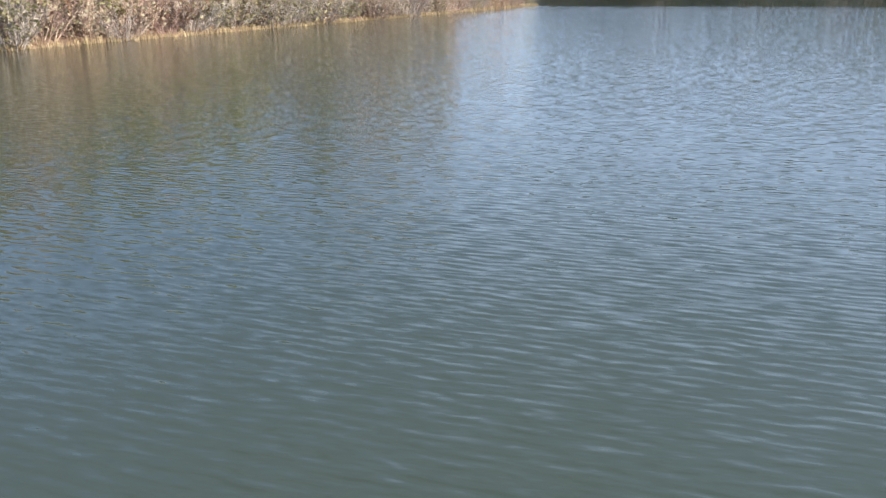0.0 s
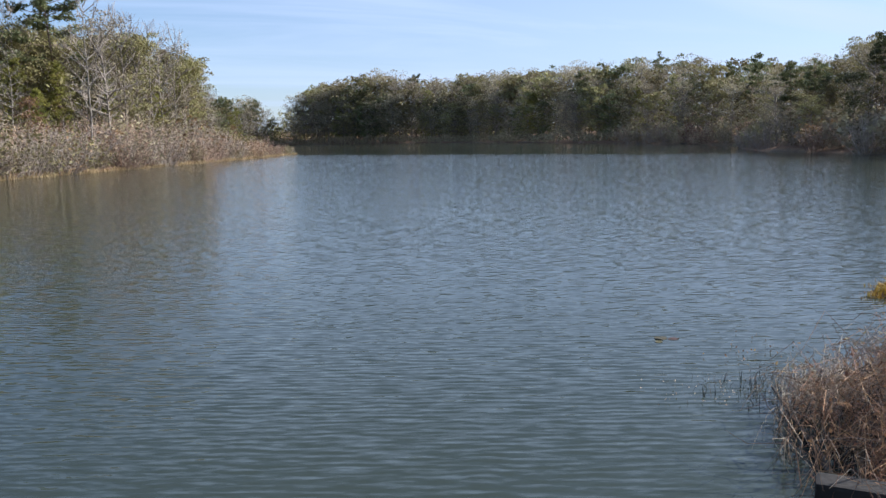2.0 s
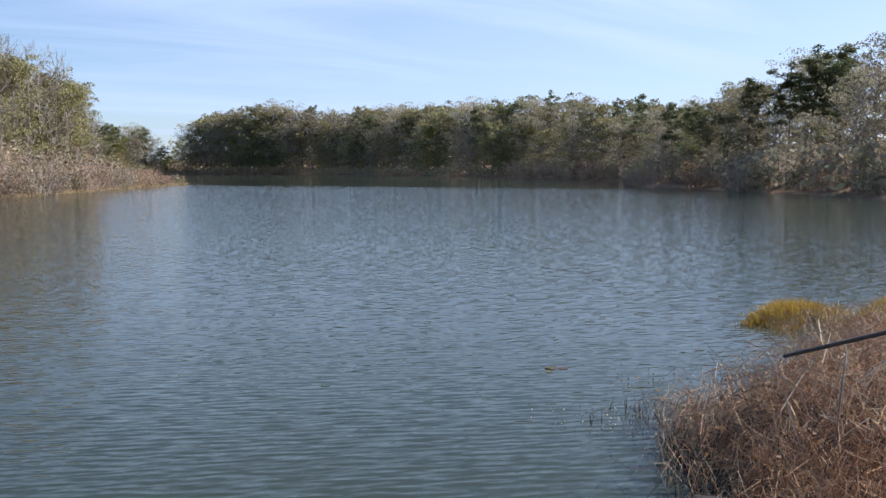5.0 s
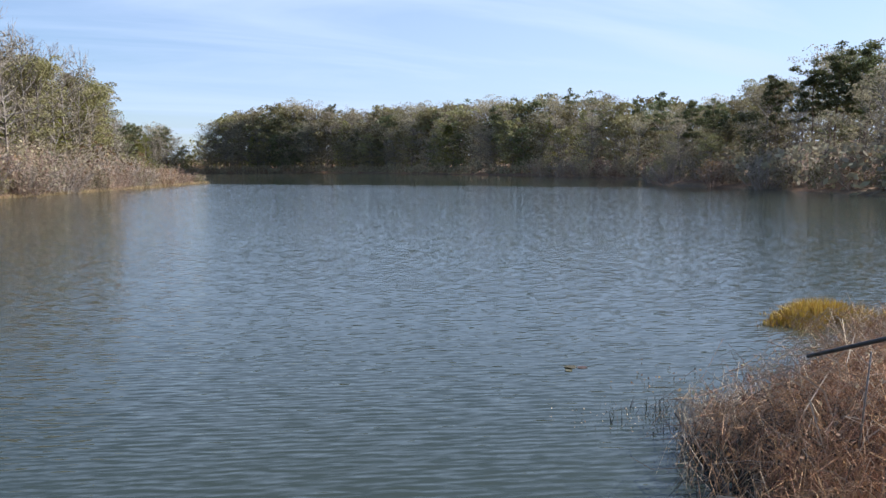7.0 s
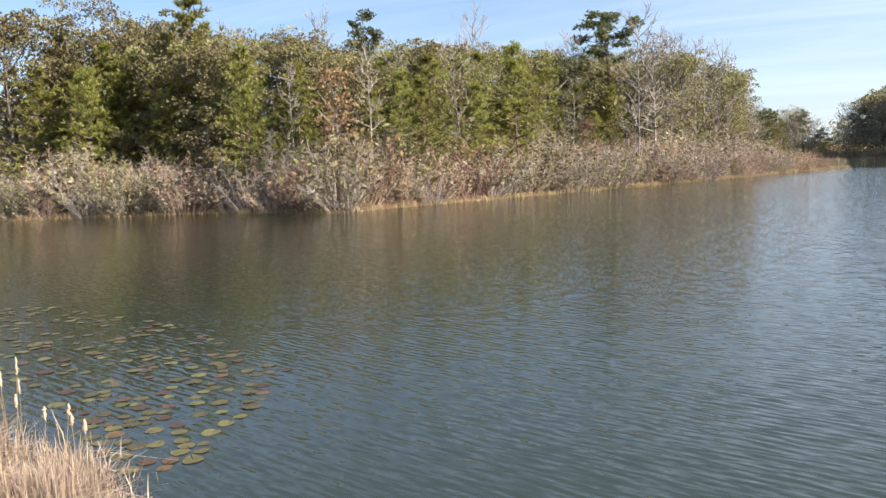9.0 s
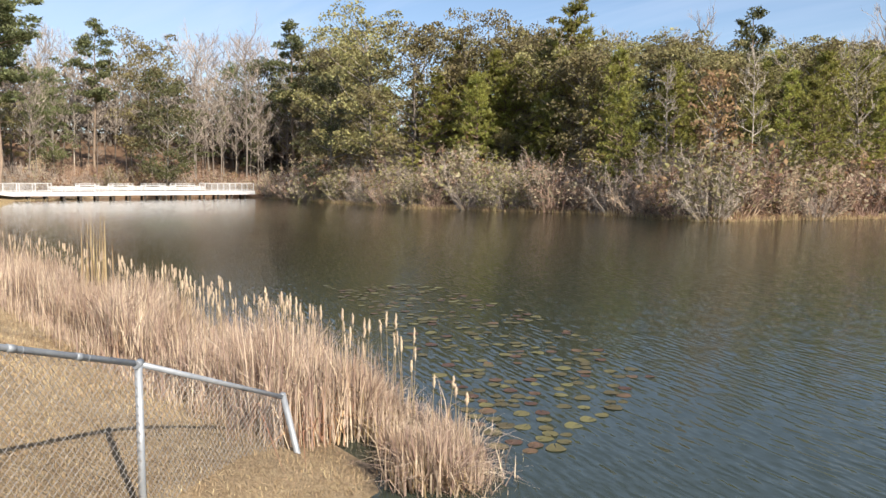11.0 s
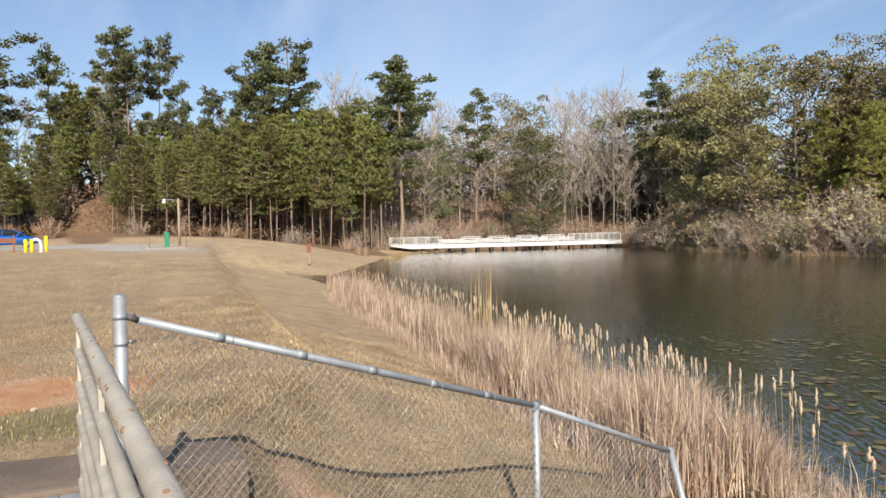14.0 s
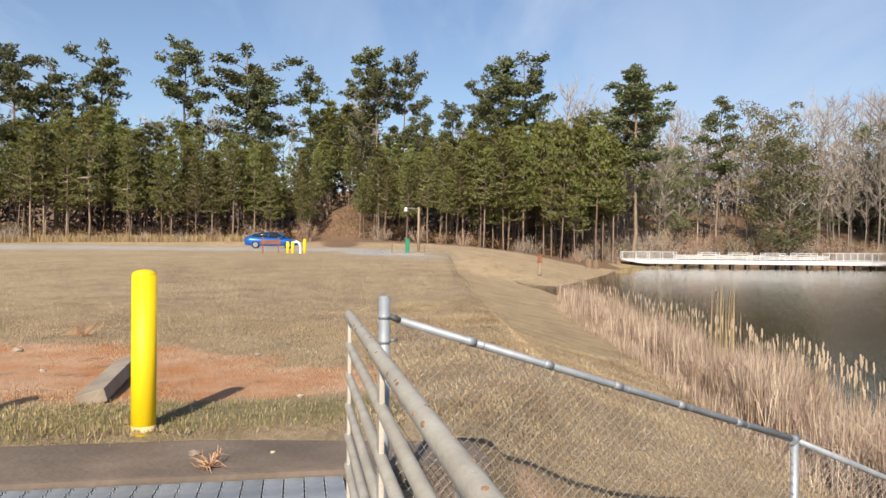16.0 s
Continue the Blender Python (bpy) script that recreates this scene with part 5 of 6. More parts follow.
def rubble(x, y, s, seed, label="small pale stone lying on the turf"):
    r = np.random.default_rng(seed)
    bm = bmesh.new(); bmesh.ops.create_icosphere(bm, subdivisions=2, radius=s)
    for v in bm.verts:
        v.co *= 1 + r.normal(0, 0.10); v.co.z *= 0.6
    o = tagged(new("stone", bpy.data.meshes.new("stone")), label, "stone", "stones by the bridge")
    bm.to_mesh(o.data); bm.free(); o.data.materials.append(M["stone"])
    o.matrix_basis = pose(x, y, max(gz(x, y), 1.385 if x > -5.8 and -3.4 < y < -0.2 else 0) + s * 0.3, 0, 0, seed * 40)


for k, (x, y, s) in enumerate(((-5.25, -1.48, 0.035), (-9.6, -4.9, 0.06), (-6.9, -1.1, 0.03), (-8.2, -3.9, 0.035), (-7.8, -5.2, 0.03), (-5.3, -1.0, 0.018), (-9.3, -2.0, 0.04))):
    rubble(x, y, s, k + 1)


def weed(x, y, z, s, seed, name="dead_weed", mat="bramble", label="small dead weed in the joint of the concrete"):
    r = np.random.default_rng(seed)
    paths = []
    for k in range(46):
        a = r.uniform(0, 6.28); d = np.array([math.cos(a), math.sin(a), r.uniform(0.2, 1.3)]) * s * r.uniform(0.4, 1)
        paths.append(np.stack([[0, 0, 0], d * 0.5 + r.normal(0, 0.12 * s, 3), d + [0, 0, -0.25 * s]]))
    o = tagged(new(name, rows_mesh(name, *tubes(paths, [np.array([0.004, 0.003, 0.0015])] * len(paths), 3), M[mat])), label, "weed")
    o.matrix_basis = pose(x, y, z)


weed(-4.97, -1.30, 1.39, 0.13, 8)
weed(-10.9, -4.7, gz(-10.9, -4.7), 0.3, 9, label="dead weed heap on the turf beside the clay")

# ---------------------------------------------------------------- fishing pier
DA, DB = Vector((-112.8, 27.5, 0)), Vector((-107.5, 63.5, 0))
DL = (DB - DA).length


def pier():
    deck = 1.1
    d = thing("fishing_pier", "long white railed fishing pier on dark piles", "pier", pose(DA.x, DA.y, 0, 0, 0, math.degrees(math.atan2(DB.y - DA.y, DB.x - DA.x))))
    part("deck", box(DL, 2.6, 0.14, (DL / 2, 1.35, deck - 0.07), 0.02), M["dock_grey"], d)
    part("fascia", box(DL - 3.0, 0.06, 0.58, (DL / 2 + 1.5, -0.03, deck - 0.30), 0.01), M["dock_white"], d)
    ramp = bmesh.new()
    vs = [ramp.verts.new(c) for c in ((0, -0.05, deck - 0.1), (0, -0.05, deck + 0.0), (3.0, -0.05, deck), (3.0, -0.05, deck - 0.59), (0, 0.0, deck - 0.1), (0, 0.0, deck), (3.0, 0.0, deck), (3.0, 0.0, deck - 0.59))]
    for q in ((0, 1, 2, 3), (7, 6, 5, 4), (0, 4, 5, 1), (1, 5, 6, 2), (2, 6, 7, 3), (3, 7, 4, 0)):
        ramp.faces.new([vs[i] for i in q])
    part("ramp_fascia", ramp, M["dock_white"], d)
    n = 15
    for k in range(n):
        x = 5.0 + (DL - 6.5) * k / (n - 1)
        for y in (0.35, 2.3):
            part("pile", pipe((x, y, -1.2), (x, y, deck - 0.12), 0.17, 10), M["pile"], d)
    for y in (0.02, 2.65):
        spans = [(0.1, 7.7, 1.12, True), (7.7, 11.2, 0.68, False), (11.2, 13.7, 1.05, False), (13.7, 15.5, 0.68, False), (15.5, 18.2, 1.05, False), (18.2, 20.0, 0.68, False),
                 (20.0, 22.7, 1.05, False), (22.7, 24.2, 0.68, False), (24.2, 27.0, 1.05, False), (27.0, 28.6, 0.68, False), (28.6, DL - 0.2, 1.12, True)]
        for a, b, h, screen in spans:
            part("top_rail", box(b - a, 0.10, 0.07, ((a + b) / 2, y, deck + h), 0.01), M["dock_white"], d)
            cnt = max(1, round((b - a) / 1.9))
            for q in range(cnt + 1):
                part("rail_post", box(0.10, 0.10, h, (a + (b - a) * q / cnt, y + 0.004, deck + h / 2), 0.01), M["dock_white"], d)
            if screen:
                bars = bmesh.new()
                m = int((b - a) / 0.13)
                for q in range(m):
                    box(0.028, 0.02, h - 0.18, (a + 0.1 + (b - a - 0.2) * q / m, y, deck + h / 2), 0, bars)
                part("picket_screen", bars, M["dock_grey"], d, "grey picket infill")
                part("bottom_rail", box(b - a, 0.06, 0.07, ((a + b) / 2, y, deck + 0.11), 0.01), M["dock_white"], d)
            else:
                for z in ([0.18, 0.36, 0.53] + ([0.80] if h > 0.9 else [])):
                    part("mid_rail", box(b - a, 0.05, 0.10, ((a + b) / 2, y, deck + z), 0.008), M["dock_white"], d)


pier()

# ---------------------------------------------------------------- the parking lot and its things
def car(x, y, heading):
    c = thing("car", "bright blue four-door sedan parked on the gravel", "car", pose(x, y, gz(x, y), 0, 0, heading))
    # stations from tail to nose: place, half width at sill, sill height, belt height, half width at belt
    st = [(-2.32, 0.70, 0.42, 0.86, 0.66), (-2.22, 0.84, 0.30, 1.00, 0.80), (-1.75, 0.89, 0.24, 1.03, 0.86), (-1.0, 0.91, 0.22, 0.98, 0.88), (0.0, 0.91, 0.21, 0.95, 0.885),
          (0.9, 0.91, 0.22, 0.93, 0.87), (1.45, 0.90, 0.24, 0.88, 0.82), (1.95, 0.86, 0.27, 0.78, 0.76), (2.25, 0.76, 0.32, 0.66, 0.66), (2.36, 0.62, 0.40, 0.56, 0.55)]
    rows = []
    for px, w, z0, z1, wb in st:
        zm = z0 + (z1 - z0) * 0.55
        ring = [(-w * 0.9, z0), (-w, z0 + 0.12), (-w * 1.005, zm), (-wb, z1), (-wb * 0.55, z1 + 0.035), (wb * 0.55, z1 + 0.035), (wb, z1), (w * 1.005, zm), (w, z0 + 0.12), (w * 0.9, z0)]
        rows.append([(px, a, b) for a, b in ring])

    def loft(rows):
        bm = bmesh.new()
        vv = [[bm.verts.new(p) for p in r] for r in rows]
        k = len(rows[0])
        for a, b in zip(vv, vv[1:]):
            for j in range(k):
                bm.faces.new((a[j], b[j], b[(j + 1) % k], a[(j + 1) % k]))
        bm.faces.new(vv[0]); bm.faces.new(vv[-1][::-1])
        bmesh.ops.recalc_face_normals(bm, faces=bm.faces)
        for f in bm.faces:
            f.smooth = True
        return bm
    part("body", loft(rows), M["car_blue"], c)
    cabin = [(-2.0, 0.62, 1.02, 1.04, 0.60), (-1.45, 0.76, 1.0, 1.30, 0.58), (-0.75, 0.80, 0.98, 1.42, 0.60), (0.0, 0.81, 0.96, 1.45, 0.61), (0.55, 0.80, 0.95, 1.38, 0.58), (1.45, 0.70, 0.90, 0.93, 0.62)]
    part("window_glass", loft([[(px, -w, z0), (px, -wt, z1), (px, wt, z1), (px, w, z0)] for px, w, z0, z1, wt in cabin]), M["car_glass"], c, "dark tinted glass")
    part("roof", loft([[(px, -wt * 1.01, z1 - 0.03), (px, -wt * 0.8, z1 + 0.018), (px, wt * 0.8, z1 + 0.018), (px, wt * 1.01, z1 - 0.03)] for px, w, z0, z1, wt in cabin[:5]]), M["car_blue"], c)
    for s in (-1, 1):
        for a, b in (((0.55, 0.585 * s, 1.385), (1.40, 0.70 * s, 0.93)), ((-0.22, 0.615 * s, 1.44), (-0.30, 0.815 * s, 0.96)), ((-1.45, 0.585 * s, 1.30), (-1.85, 0.70 * s, 1.03))):
            part("pillar", pipe(a, b, 0.04, 6), M["car_blue"], c)
        part("mirror", box(0.16, 0.18, 0.13, (0.85, 0.98 * s, 1.0), 0.03), M["car_blue"], c)
        part("headlight", box(0.34, 0.30, 0.11, (2.06, 0.60 * s, 0.69), 0.03), M["lamp_clear"], c)
        part("tail_light", box(0.20, 0.34, 0.13, (-2.19, 0.60 * s, 0.86), 0.03), M["lamp_red"], c)
        part("door_seam", box(0.012, 0.012, 0.62, (-0.25, 0.912 * s, 0.62)), M["tyre"], c)
        for px in (-1.38, 1.42):
            wheel = part("wheel", pipe((px, 0.74 * s, 0.33), (px, 0.80 * s, 0.33), 0.12, 16), M["rim"], c)
            part("tyre", pipe((px, 0.72 * s, 0.33), (px, 0.93 * s, 0.33), 0.33, 24, bevel=0.03), M["tyre"], wheel)
            part("rim", pipe((px, 0.90 * s, 0.33), (px, 0.942 * s, 0.33), 0.215, 20), M["rim"], wheel)
    return c


car(-71.5, -13.6, 0)
bpy.data.objects["car"].matrix_basis = pose(-69.5, -14.4, gz(-69.5, -14.4), 0, 0, 100)


def at_xy(azimuth, dist):
    return -dist * math.sin(radians(azimuth)), dist * math.cos(radians(azimuth))


def board_sign(azimuth, dist):
    x, y = at_xy(azimuth, dist)
    s = thing("notice_board", "low red-brown wooden sign board on two posts", "sign", pose(x, y, gz(x, y), 0, 0, 90 + azimuth - 92))
    for k in (-0.44, 0.44):
        part("post", box(0.08, 0.08, 1.1, (k, 0, 0.4), 0.01), M["wood_red"], s)
    part("board", box(1.12, 0.05, 0.24, (0, -0.07, 0.66), 0.01), M["wood_red"], s)


board_sign(101.75, 46)


def small_bollard(x, y, h, mat, label):
    b = thing("marker_post", label, "post", pose(x, y, gz(x, y)), "posts at the lot")
    part("post", pipe((0, 0, -0.2), (0, 0, h), 0.085, 14), M[mat], b)
    part("cap", dome_cap(0.087, (0, 0, h)), M[mat], b)


for a, h in ((100.55, 0.66), (100.2, 0.66), (99.35, 0.82)):
    small_bollard(*at_xy(a, 46), h, "yellow", "yellow steel post beside the gravel lot")


def vent_pipe(azimuth, dist):
    x, y = at_xy(azimuth, dist)
    v = thing("vent_pipe", "white bent standpipe between yellow posts", "pipe", pose(x, y, gz(x, y), 0, 0, 90))
    pts = [np.array(p) for p in ((0.38, 0, -0.1), (0.38, 0, 0.55), (0.30, 0, 0.85), (0.12, 0, 0.98), (-0.12, 0, 0.98), (-0.26, 0, 0.9))]
    part("pipe", rows_mesh("pipe", *tubes([np.array(pts)], [np.full(len(pts), 0.10)], 12), M["white_paint"], True), None, v)
    part("flange", pipe((0.38, 0, 0), (0.38, 0, 0.05), 0.16, 14), M["white_paint"], v)


vent_pipe(99.95, 46)
bpy.data.objects["vent_pipe"].scale = (0.62, 0.62, 0.68)


def green_stand(azimuth, dist):
    x, y = at_xy(azimuth, dist)
    g = thing("self_service_stand", "green metal pay stand on a pale concrete pad", "stand", pose(x, y, gz(x, y), 0, 0, 0))
    part("pad", box(1.6, 2.2, 0.12, (0, 0, 0.03), 0.02), M["concrete_pale"], g)
    part("cabinet", box(0.26, 0.26, 0.86, (0, 0, 0.48), 0.03), M["green_paint"], g)
    part("cap", box(0.30, 0.30, 0.06, (0, 0, 0.93), 0.02), M["green_paint"], g)
    part("door", box(0.02, 0.2, 0.36, (0.135, 0, 0.62), 0.008), M["green_paint"], g)
    for k in (-0.95, 1.05):
        part("stake", pipe((0, k, 0), (0, k, 0.7), 0.03, 8), M["wood"], g)


green_stand(91.9, 48)


def street_lamp(azimuth, dist):
    x, y = at_xy(azimuth, dist)
    s = thing("street_lamp", "wooden pole lamp with a short arm and pale lantern", "street lamp", pose(x, y, gz(x, y)))
    part("pole", pipe((0, 0, -0.3), (0, 0, 3.3), 0.10, 12, 0.075), M["pole"], s)
    part("arm", pipe((0, 0, 3.18), (0, -0.95, 3.24), 0.028, 8), M["galv"], s)
    head = part("lamp_head", pipe((0, -0.95, 2.98), (0, -0.95, 3.28), 0.15, 14, 0.07), M["white_paint"], s)
    part("lens", dome_cap(0.13, (0, -0.95, 2.98)), M["lamp_clear"], head)


street_lamp(91.1, 58)


def trail_sign(azimuth, dist):
    x, y = at_xy(azimuth, dist)
    s = thing("trail_sign", "brown wooden post with a small red-brown sign box", "sign", pose(x, y, gz(x, y)))
    part("post", box(0.12, 0.12, 1.75, (0, 0, 0.75), 0.012), M["pole"], s)
    part("box", box(0.16, 0.34, 0.62, (0.03, 0, 1.30), 0.02), M["wood_red"], s)
    part("roof", box(0.26, 0.42, 0.06, (0.03, 0, 1.64), 0.02, turn=Matrix.Rotation(0.15, 4, "Y")), M["wood_red"], s)
    part("foot_block", box(0.22, 0.22, 0.10, (0, 0, 0.02), 0.02), M["pile"], s)


trail_sign(82.2, 62)


def barrel_planter(azimuth, dist, seed):
    x, y = at_xy(azimuth, dist)
    b = thing("wooden_barrel", "dark slatted wooden litter barrel near the pier", "barrel", pose(x, y, gz(x, y)), "barrels near the pier")
    for k in range(12):
        a = k * math.pi / 6
        part("slat", box(0.17, 0.035, 1.1, (0, 0, 0), 0.008, turn=Matrix.Translation((0.36 * math.sin(a), -0.36 * math.cos(a), 0.5)) @ Matrix.Rotation(a, 4, "Z")), M["wood"], b)
    part("drum", pipe((0, 0, -0.05), (0, 0, 0.98), 0.33, 16), M["dark_pipe"], b)


barrel_planter(78.15, 92, 1)
barrel_planter(78.65, 92, 2)

# ---------------------------------------------------------------- reeds, pads and grass
def shore_points(r, n, line, d0, d1):
    """Random places in a band beside a polyline; d0 to d1 metres to the left of its run."""
    line = np.array(line, float); seg = np.hypot(*np.diff(line, axis=0).T); cum = np.concatenate([[0], np.cumsum(seg)])
    u = r.uniform(0, cum[-1], n); k = (np.searchsorted(cum, u) - 1).clip(0, len(seg) - 1)
    t = (line[k + 1] - line[k]) / seg[k][:, None]
    p = line[k] + t * (u - cum[k])[:, None]
    return p + np.column_stack([-t[:, 1], t[:, 0]]) * r.uniform(d0, d1, (n, 1))


BED = [(-40, 7.2), (-34, 6.7), (-28, 6.2), (-18, 5.9), (-13, 5.5), (-9, 5.1), (-7.2, 5.0), (-6.5, 5.0)]


def reed_bed(name, label, n, line, d0, d1, height, width, mat, seed, lean=0.16, clump=0.55):
    r = np.random.default_rng(seed)
    p = shore_points(r, n, line, d0, d1) + r.normal(0, 0.10, (n, 2))
    keep = (np.sin(p[:, 0] * 2.1 + 1.7 * np.sin(p[:, 1] * 1.9)) + r.normal(0, 0.7, n)) > -clump - 0.5
    p = p[keep]
    root = np.column_stack([p, np.maximum(ground_z(p[:, 0], p[:, 1]), -0.25)])
    # the stand is broken: taller and shorter clumps
    tall_here = 0.78 + 0.2 * np.sin(p[:, 0] * 1.3 + 2.2 * np.sin(p[:, 1] * 1.1)) + 0.14 * np.sin(p[:, 0] * 4.7 + p[:, 1] * 3.9)
    tagged(new(name, rows_mesh(name, *blade_tris(r, root, height * tall_here[:, None], width, lean, 0.5), M[mat])), label, "reeds", kind="stuff")


reed_bed("reed_bed", "dry greyish cattail leaves crowding the water's edge", 17000, BED[3:], -0.9, 1.3, 1.2, 0.006, "straw_grey", 81, 0.34)
reed_bed("reed_bed", "dry greyish cattail leaves along the shore toward the pier", 11000, BED[:4], -0.8, 1.2, 1.1, 0.010, "straw_grey", 82, 0.22, 0.15)
reed_bed("reed_bed", "straw-yellow grass at the foot of the cattails", 9000, BED[1:], -1.4, -0.2, 0.42, 0.005, "straw_grey", 83, 0.5)
reed_bed("reed_bed", "collapsed brown leaves under the cattails", 6000, BED[3:], -0.7, 1.2, 0.6, 0.006, "bramble", 80, 0.9)
reed_bed("reed_bed", "bright straw clump of cattails at the corner of the bank", 7000, [(-7.3, 5.5), (-6.3, 5.5), (-5.55, 5.2), (-5.1, 4.7)], -0.2, 0.6, 0.85, 0.007, "straw_grey", 84, 0.42)
reed_bed("reed_bed", "bent straw-yellow leaves among the corner cattails", 3500, [(-7.3, 5.4), (-6.3, 5.4), (-5.6, 5.1), (-5.2, 4.7)], -0.1, 0.5, 0.62, 0.007, "straw", 89, 0.5)
reed_bed("reed_bed", "thin dead stems standing in the shallows", 260, [(-7.6, 6.2), (-6.2, 6.0), (-5.3, 5.4)], -0.3, 0.4, 0.5, 0.005, "straw", 85, 0.3)
reed_bed("shore_grass", "pale straw grass along the far bank's waterline", 16000, [(22, 153), (2.3, 107), (-13.5, 73.6), (-25, 49), (-39, 53.6), (-55.5, 51), (-80, 57), (-105, 64)], -0.4, 0.6, 0.6, 0.02, "straw", 86, 0.25, 0.1)
reed_bed("broom_sedge", "tall pale dry grass before the pine wood", 15000, [(-101, -20), (-92, -55), (-82, -98)], -2.5, 1.5, 1.15, 0.035, "straw", 87, 0.25, 0.9)
reed_bed("broom_sedge", "rough straw-coloured grass at the head of the cove", 5000, [(-84, 20), (-108, 28), (-117, 40)], -1.5, 0.2, 0.6, 0.03, "straw", 88, 0.3)


def cattail(seed, h):
    r = np.random.default_rng(seed)
    t = thing("cattail", "dry cattail stalk with a pale fluffy seed head", "cattail", group="cattails in the reed bed")
    b = r.normal(0, 0.05, 2)
    P = np.array([(0, 0, -0.3), (b[0] * 0.4, b[1] * 0.4, h * 0.5), (b[0], b[1], h)])
    part("stalk", rows_mesh("stalk", *tubes([P], [np.array([0.006, 0.005, 0.003])], 4), M["straw"], True), None, t)
    k = 8
    z = np.linspace(0, 1, k); rad = 0.021 * np.sin(np.pi * (0.12 + 0.8 * z)) ** 0.6 * (1 + r.normal(0, 0.18, k)); rad[0] = rad[-1] = 0.004
    path = np.column_stack([P[2, 0] + r.normal(0, 0.006, k), P[2, 1] + r.normal(0, 0.006, k), h - 0.06 + 0.17 * z])
    v, f = tubes([path], [rad], 7)
    fl = path[r.integers(1, k - 1, 26)] + unit(r, 26) * 0.02
    v2, f2 = leaf_quads(r, fl, 0.013)
    part("seed_head", rows_mesh("seed_head", np.concatenate([v, v2]), np.concatenate([f, f2 + len(v)]), M["fluff"], True), None, t, "pale fluffy seed head")
    return t


heads = Stand(*[cattail(s, 1.08) for s in (1, 2, 3, 4, 5)])
r = np.random.default_rng(90)
spots = np.concatenate([shore_points(r, 100, BED[4:], 0.2, 1.5), shore_points(r, 120, BED[2:5], 0.0, 1.5), shore_points(r, 40, BED[:3], 0.0, 1.3)])
for x, y in spots:
    heads.plant(float(x), float(y), float(r.uniform(0.85, 1.2)), 0.62, 0.0)
for x, y in ((-5.9, 5.75), (-6.05, 5.7), (-5.55, 5.6), (-5.25, 5.4), (-6.6, 6.0)):
    heads.plant(x, y, 0.8)


def tall_reeds(azimuth, dist):
    x, y = at_xy(azimuth, dist)
    r = np.random.default_rng(7)
    n = 26
    root = np.column_stack([x + r.normal(0, 0.25, n), y + r.normal(0, 0.15, n), np.full(n, -0.2)])
    tagged(new("tall_reed_clump", rows_mesh("tall_reed_clump", *blade_tris(r, root, 2.3, 0.016, 0.06), M["straw"])), "few very tall straw reeds rising from the cattails", "reeds", kind="stuff")


tall_reeds(69.5, 19.5)


def lily_pad(seed, mat, label):
    """A round leaf, slit to its middle, faintly dished, with a rim that curls here and there."""
    r = np.random.default_rng(seed)
    n = 22
    bm = bmesh.new()
    a0 = 0.16
    rings = []
    for k, f in enumerate((0.25, 0.6, 0.92, 1.0)):
        row = []
        for q in range(n + 1):
            a = a0 + (2 * math.pi - 2 * a0 * (1 - 0.6 * f)) * q / n
            w = 1 + 0.05 * math.sin(3 * a + seed) + 0.02 * r.normal()
            lift = 0.012 * f * f * math.sin(2 * a + seed) + (0.03 * max(0, math.sin(a * 1.0 + seed * 1.7) - 0.75) * 4 if f == 1.0 else 0)
            row.append(bm.verts.new((0.13 * f * w * math.cos(a), 0.13 * f * w * math.sin(a) * 0.94, 0.010 + max(lift, -0.004))))
        rings.append(row)
    mid = bm.verts.new((0.012, 0, 0.011))
    for q in range(n):
        bm.faces.new((mid, rings[0][q], rings[0][q + 1]))
        for a, b in zip(rings, rings[1:]):
            bm.faces.new((a[q], b[q], b[q + 1], a[q + 1]))
    for f in bm.faces:
        f.smooth = True
    o = tagged(new("lily_pad", bpy.data.meshes.new("lily_pad")), label, "lily pad", "lily pads on the cove")
    bm.to_mesh(o.data); bm.free(); o.data.materials.append(M[mat])
    return o


pads = Stand(*[lily_pad(s, "pad_green", "yellow-green lily pad floating on the water") for s in (1, 2, 3, 4, 5)], *[lily_pad(s, "pad_red", "reddish-brown lily pad floating on the water") for s in (6, 7)])


def float_pad(x, y, s):
    ob = rnd.choice(pads.kinds)
    m = pose(x, y, rnd.uniform(0.0, 0.006), rnd.gauss(0, 0.4), rnd.gauss(0, 0.4), rnd.uniform(0, 360)) @ Matrix.Diagonal((s, s, s * 0.35, 1))
    if ob.name in pads.used:
        copy_thing(ob, m @ Matrix.Diagonal([1 / v for v in ob.scale] + [1]))
    else:
        pads.used.add(ob.name); ob.matrix_basis = m


taken = []
tries = 0
while len(taken) < 270 and tries < 9000:
    tries += 1
    d = 7.6 + 12.5 * rnd.random() ** 1.15
    lo = np.interp(d, [7.6, 9, 10.5, 12, 15, 20], [37, 33, 29.5, 32, 38, 47])
    hi = np.interp(d, [7.6, 9, 10.5, 12, 15, 20], [42, 44, 46, 48.5, 51, 55])
    a = rnd.uniform(lo, hi)
    if rnd.random() > 0.25 + 0.75 * (0.5 + 0.5 * math.sin(d * 2.3 + a * 0.9)):
        continue
    x, y = at_xy(a, d)
    x, y = x - 0.3, y + 0.25
    s = rnd.uniform(0.5, 0.9)
    if all(math.hypot(x - u, y - v) > 0.105 * (s + w) for u, v, w in taken):
        taken.append((x, y, s)); float_pad(x, y, s)
for x, y, s in ((6.0, 8.85, 0.7), (6.12, 8.75, 0.55), (5.87, 8.7, 0.4)):
    float_pad(x, y, s)


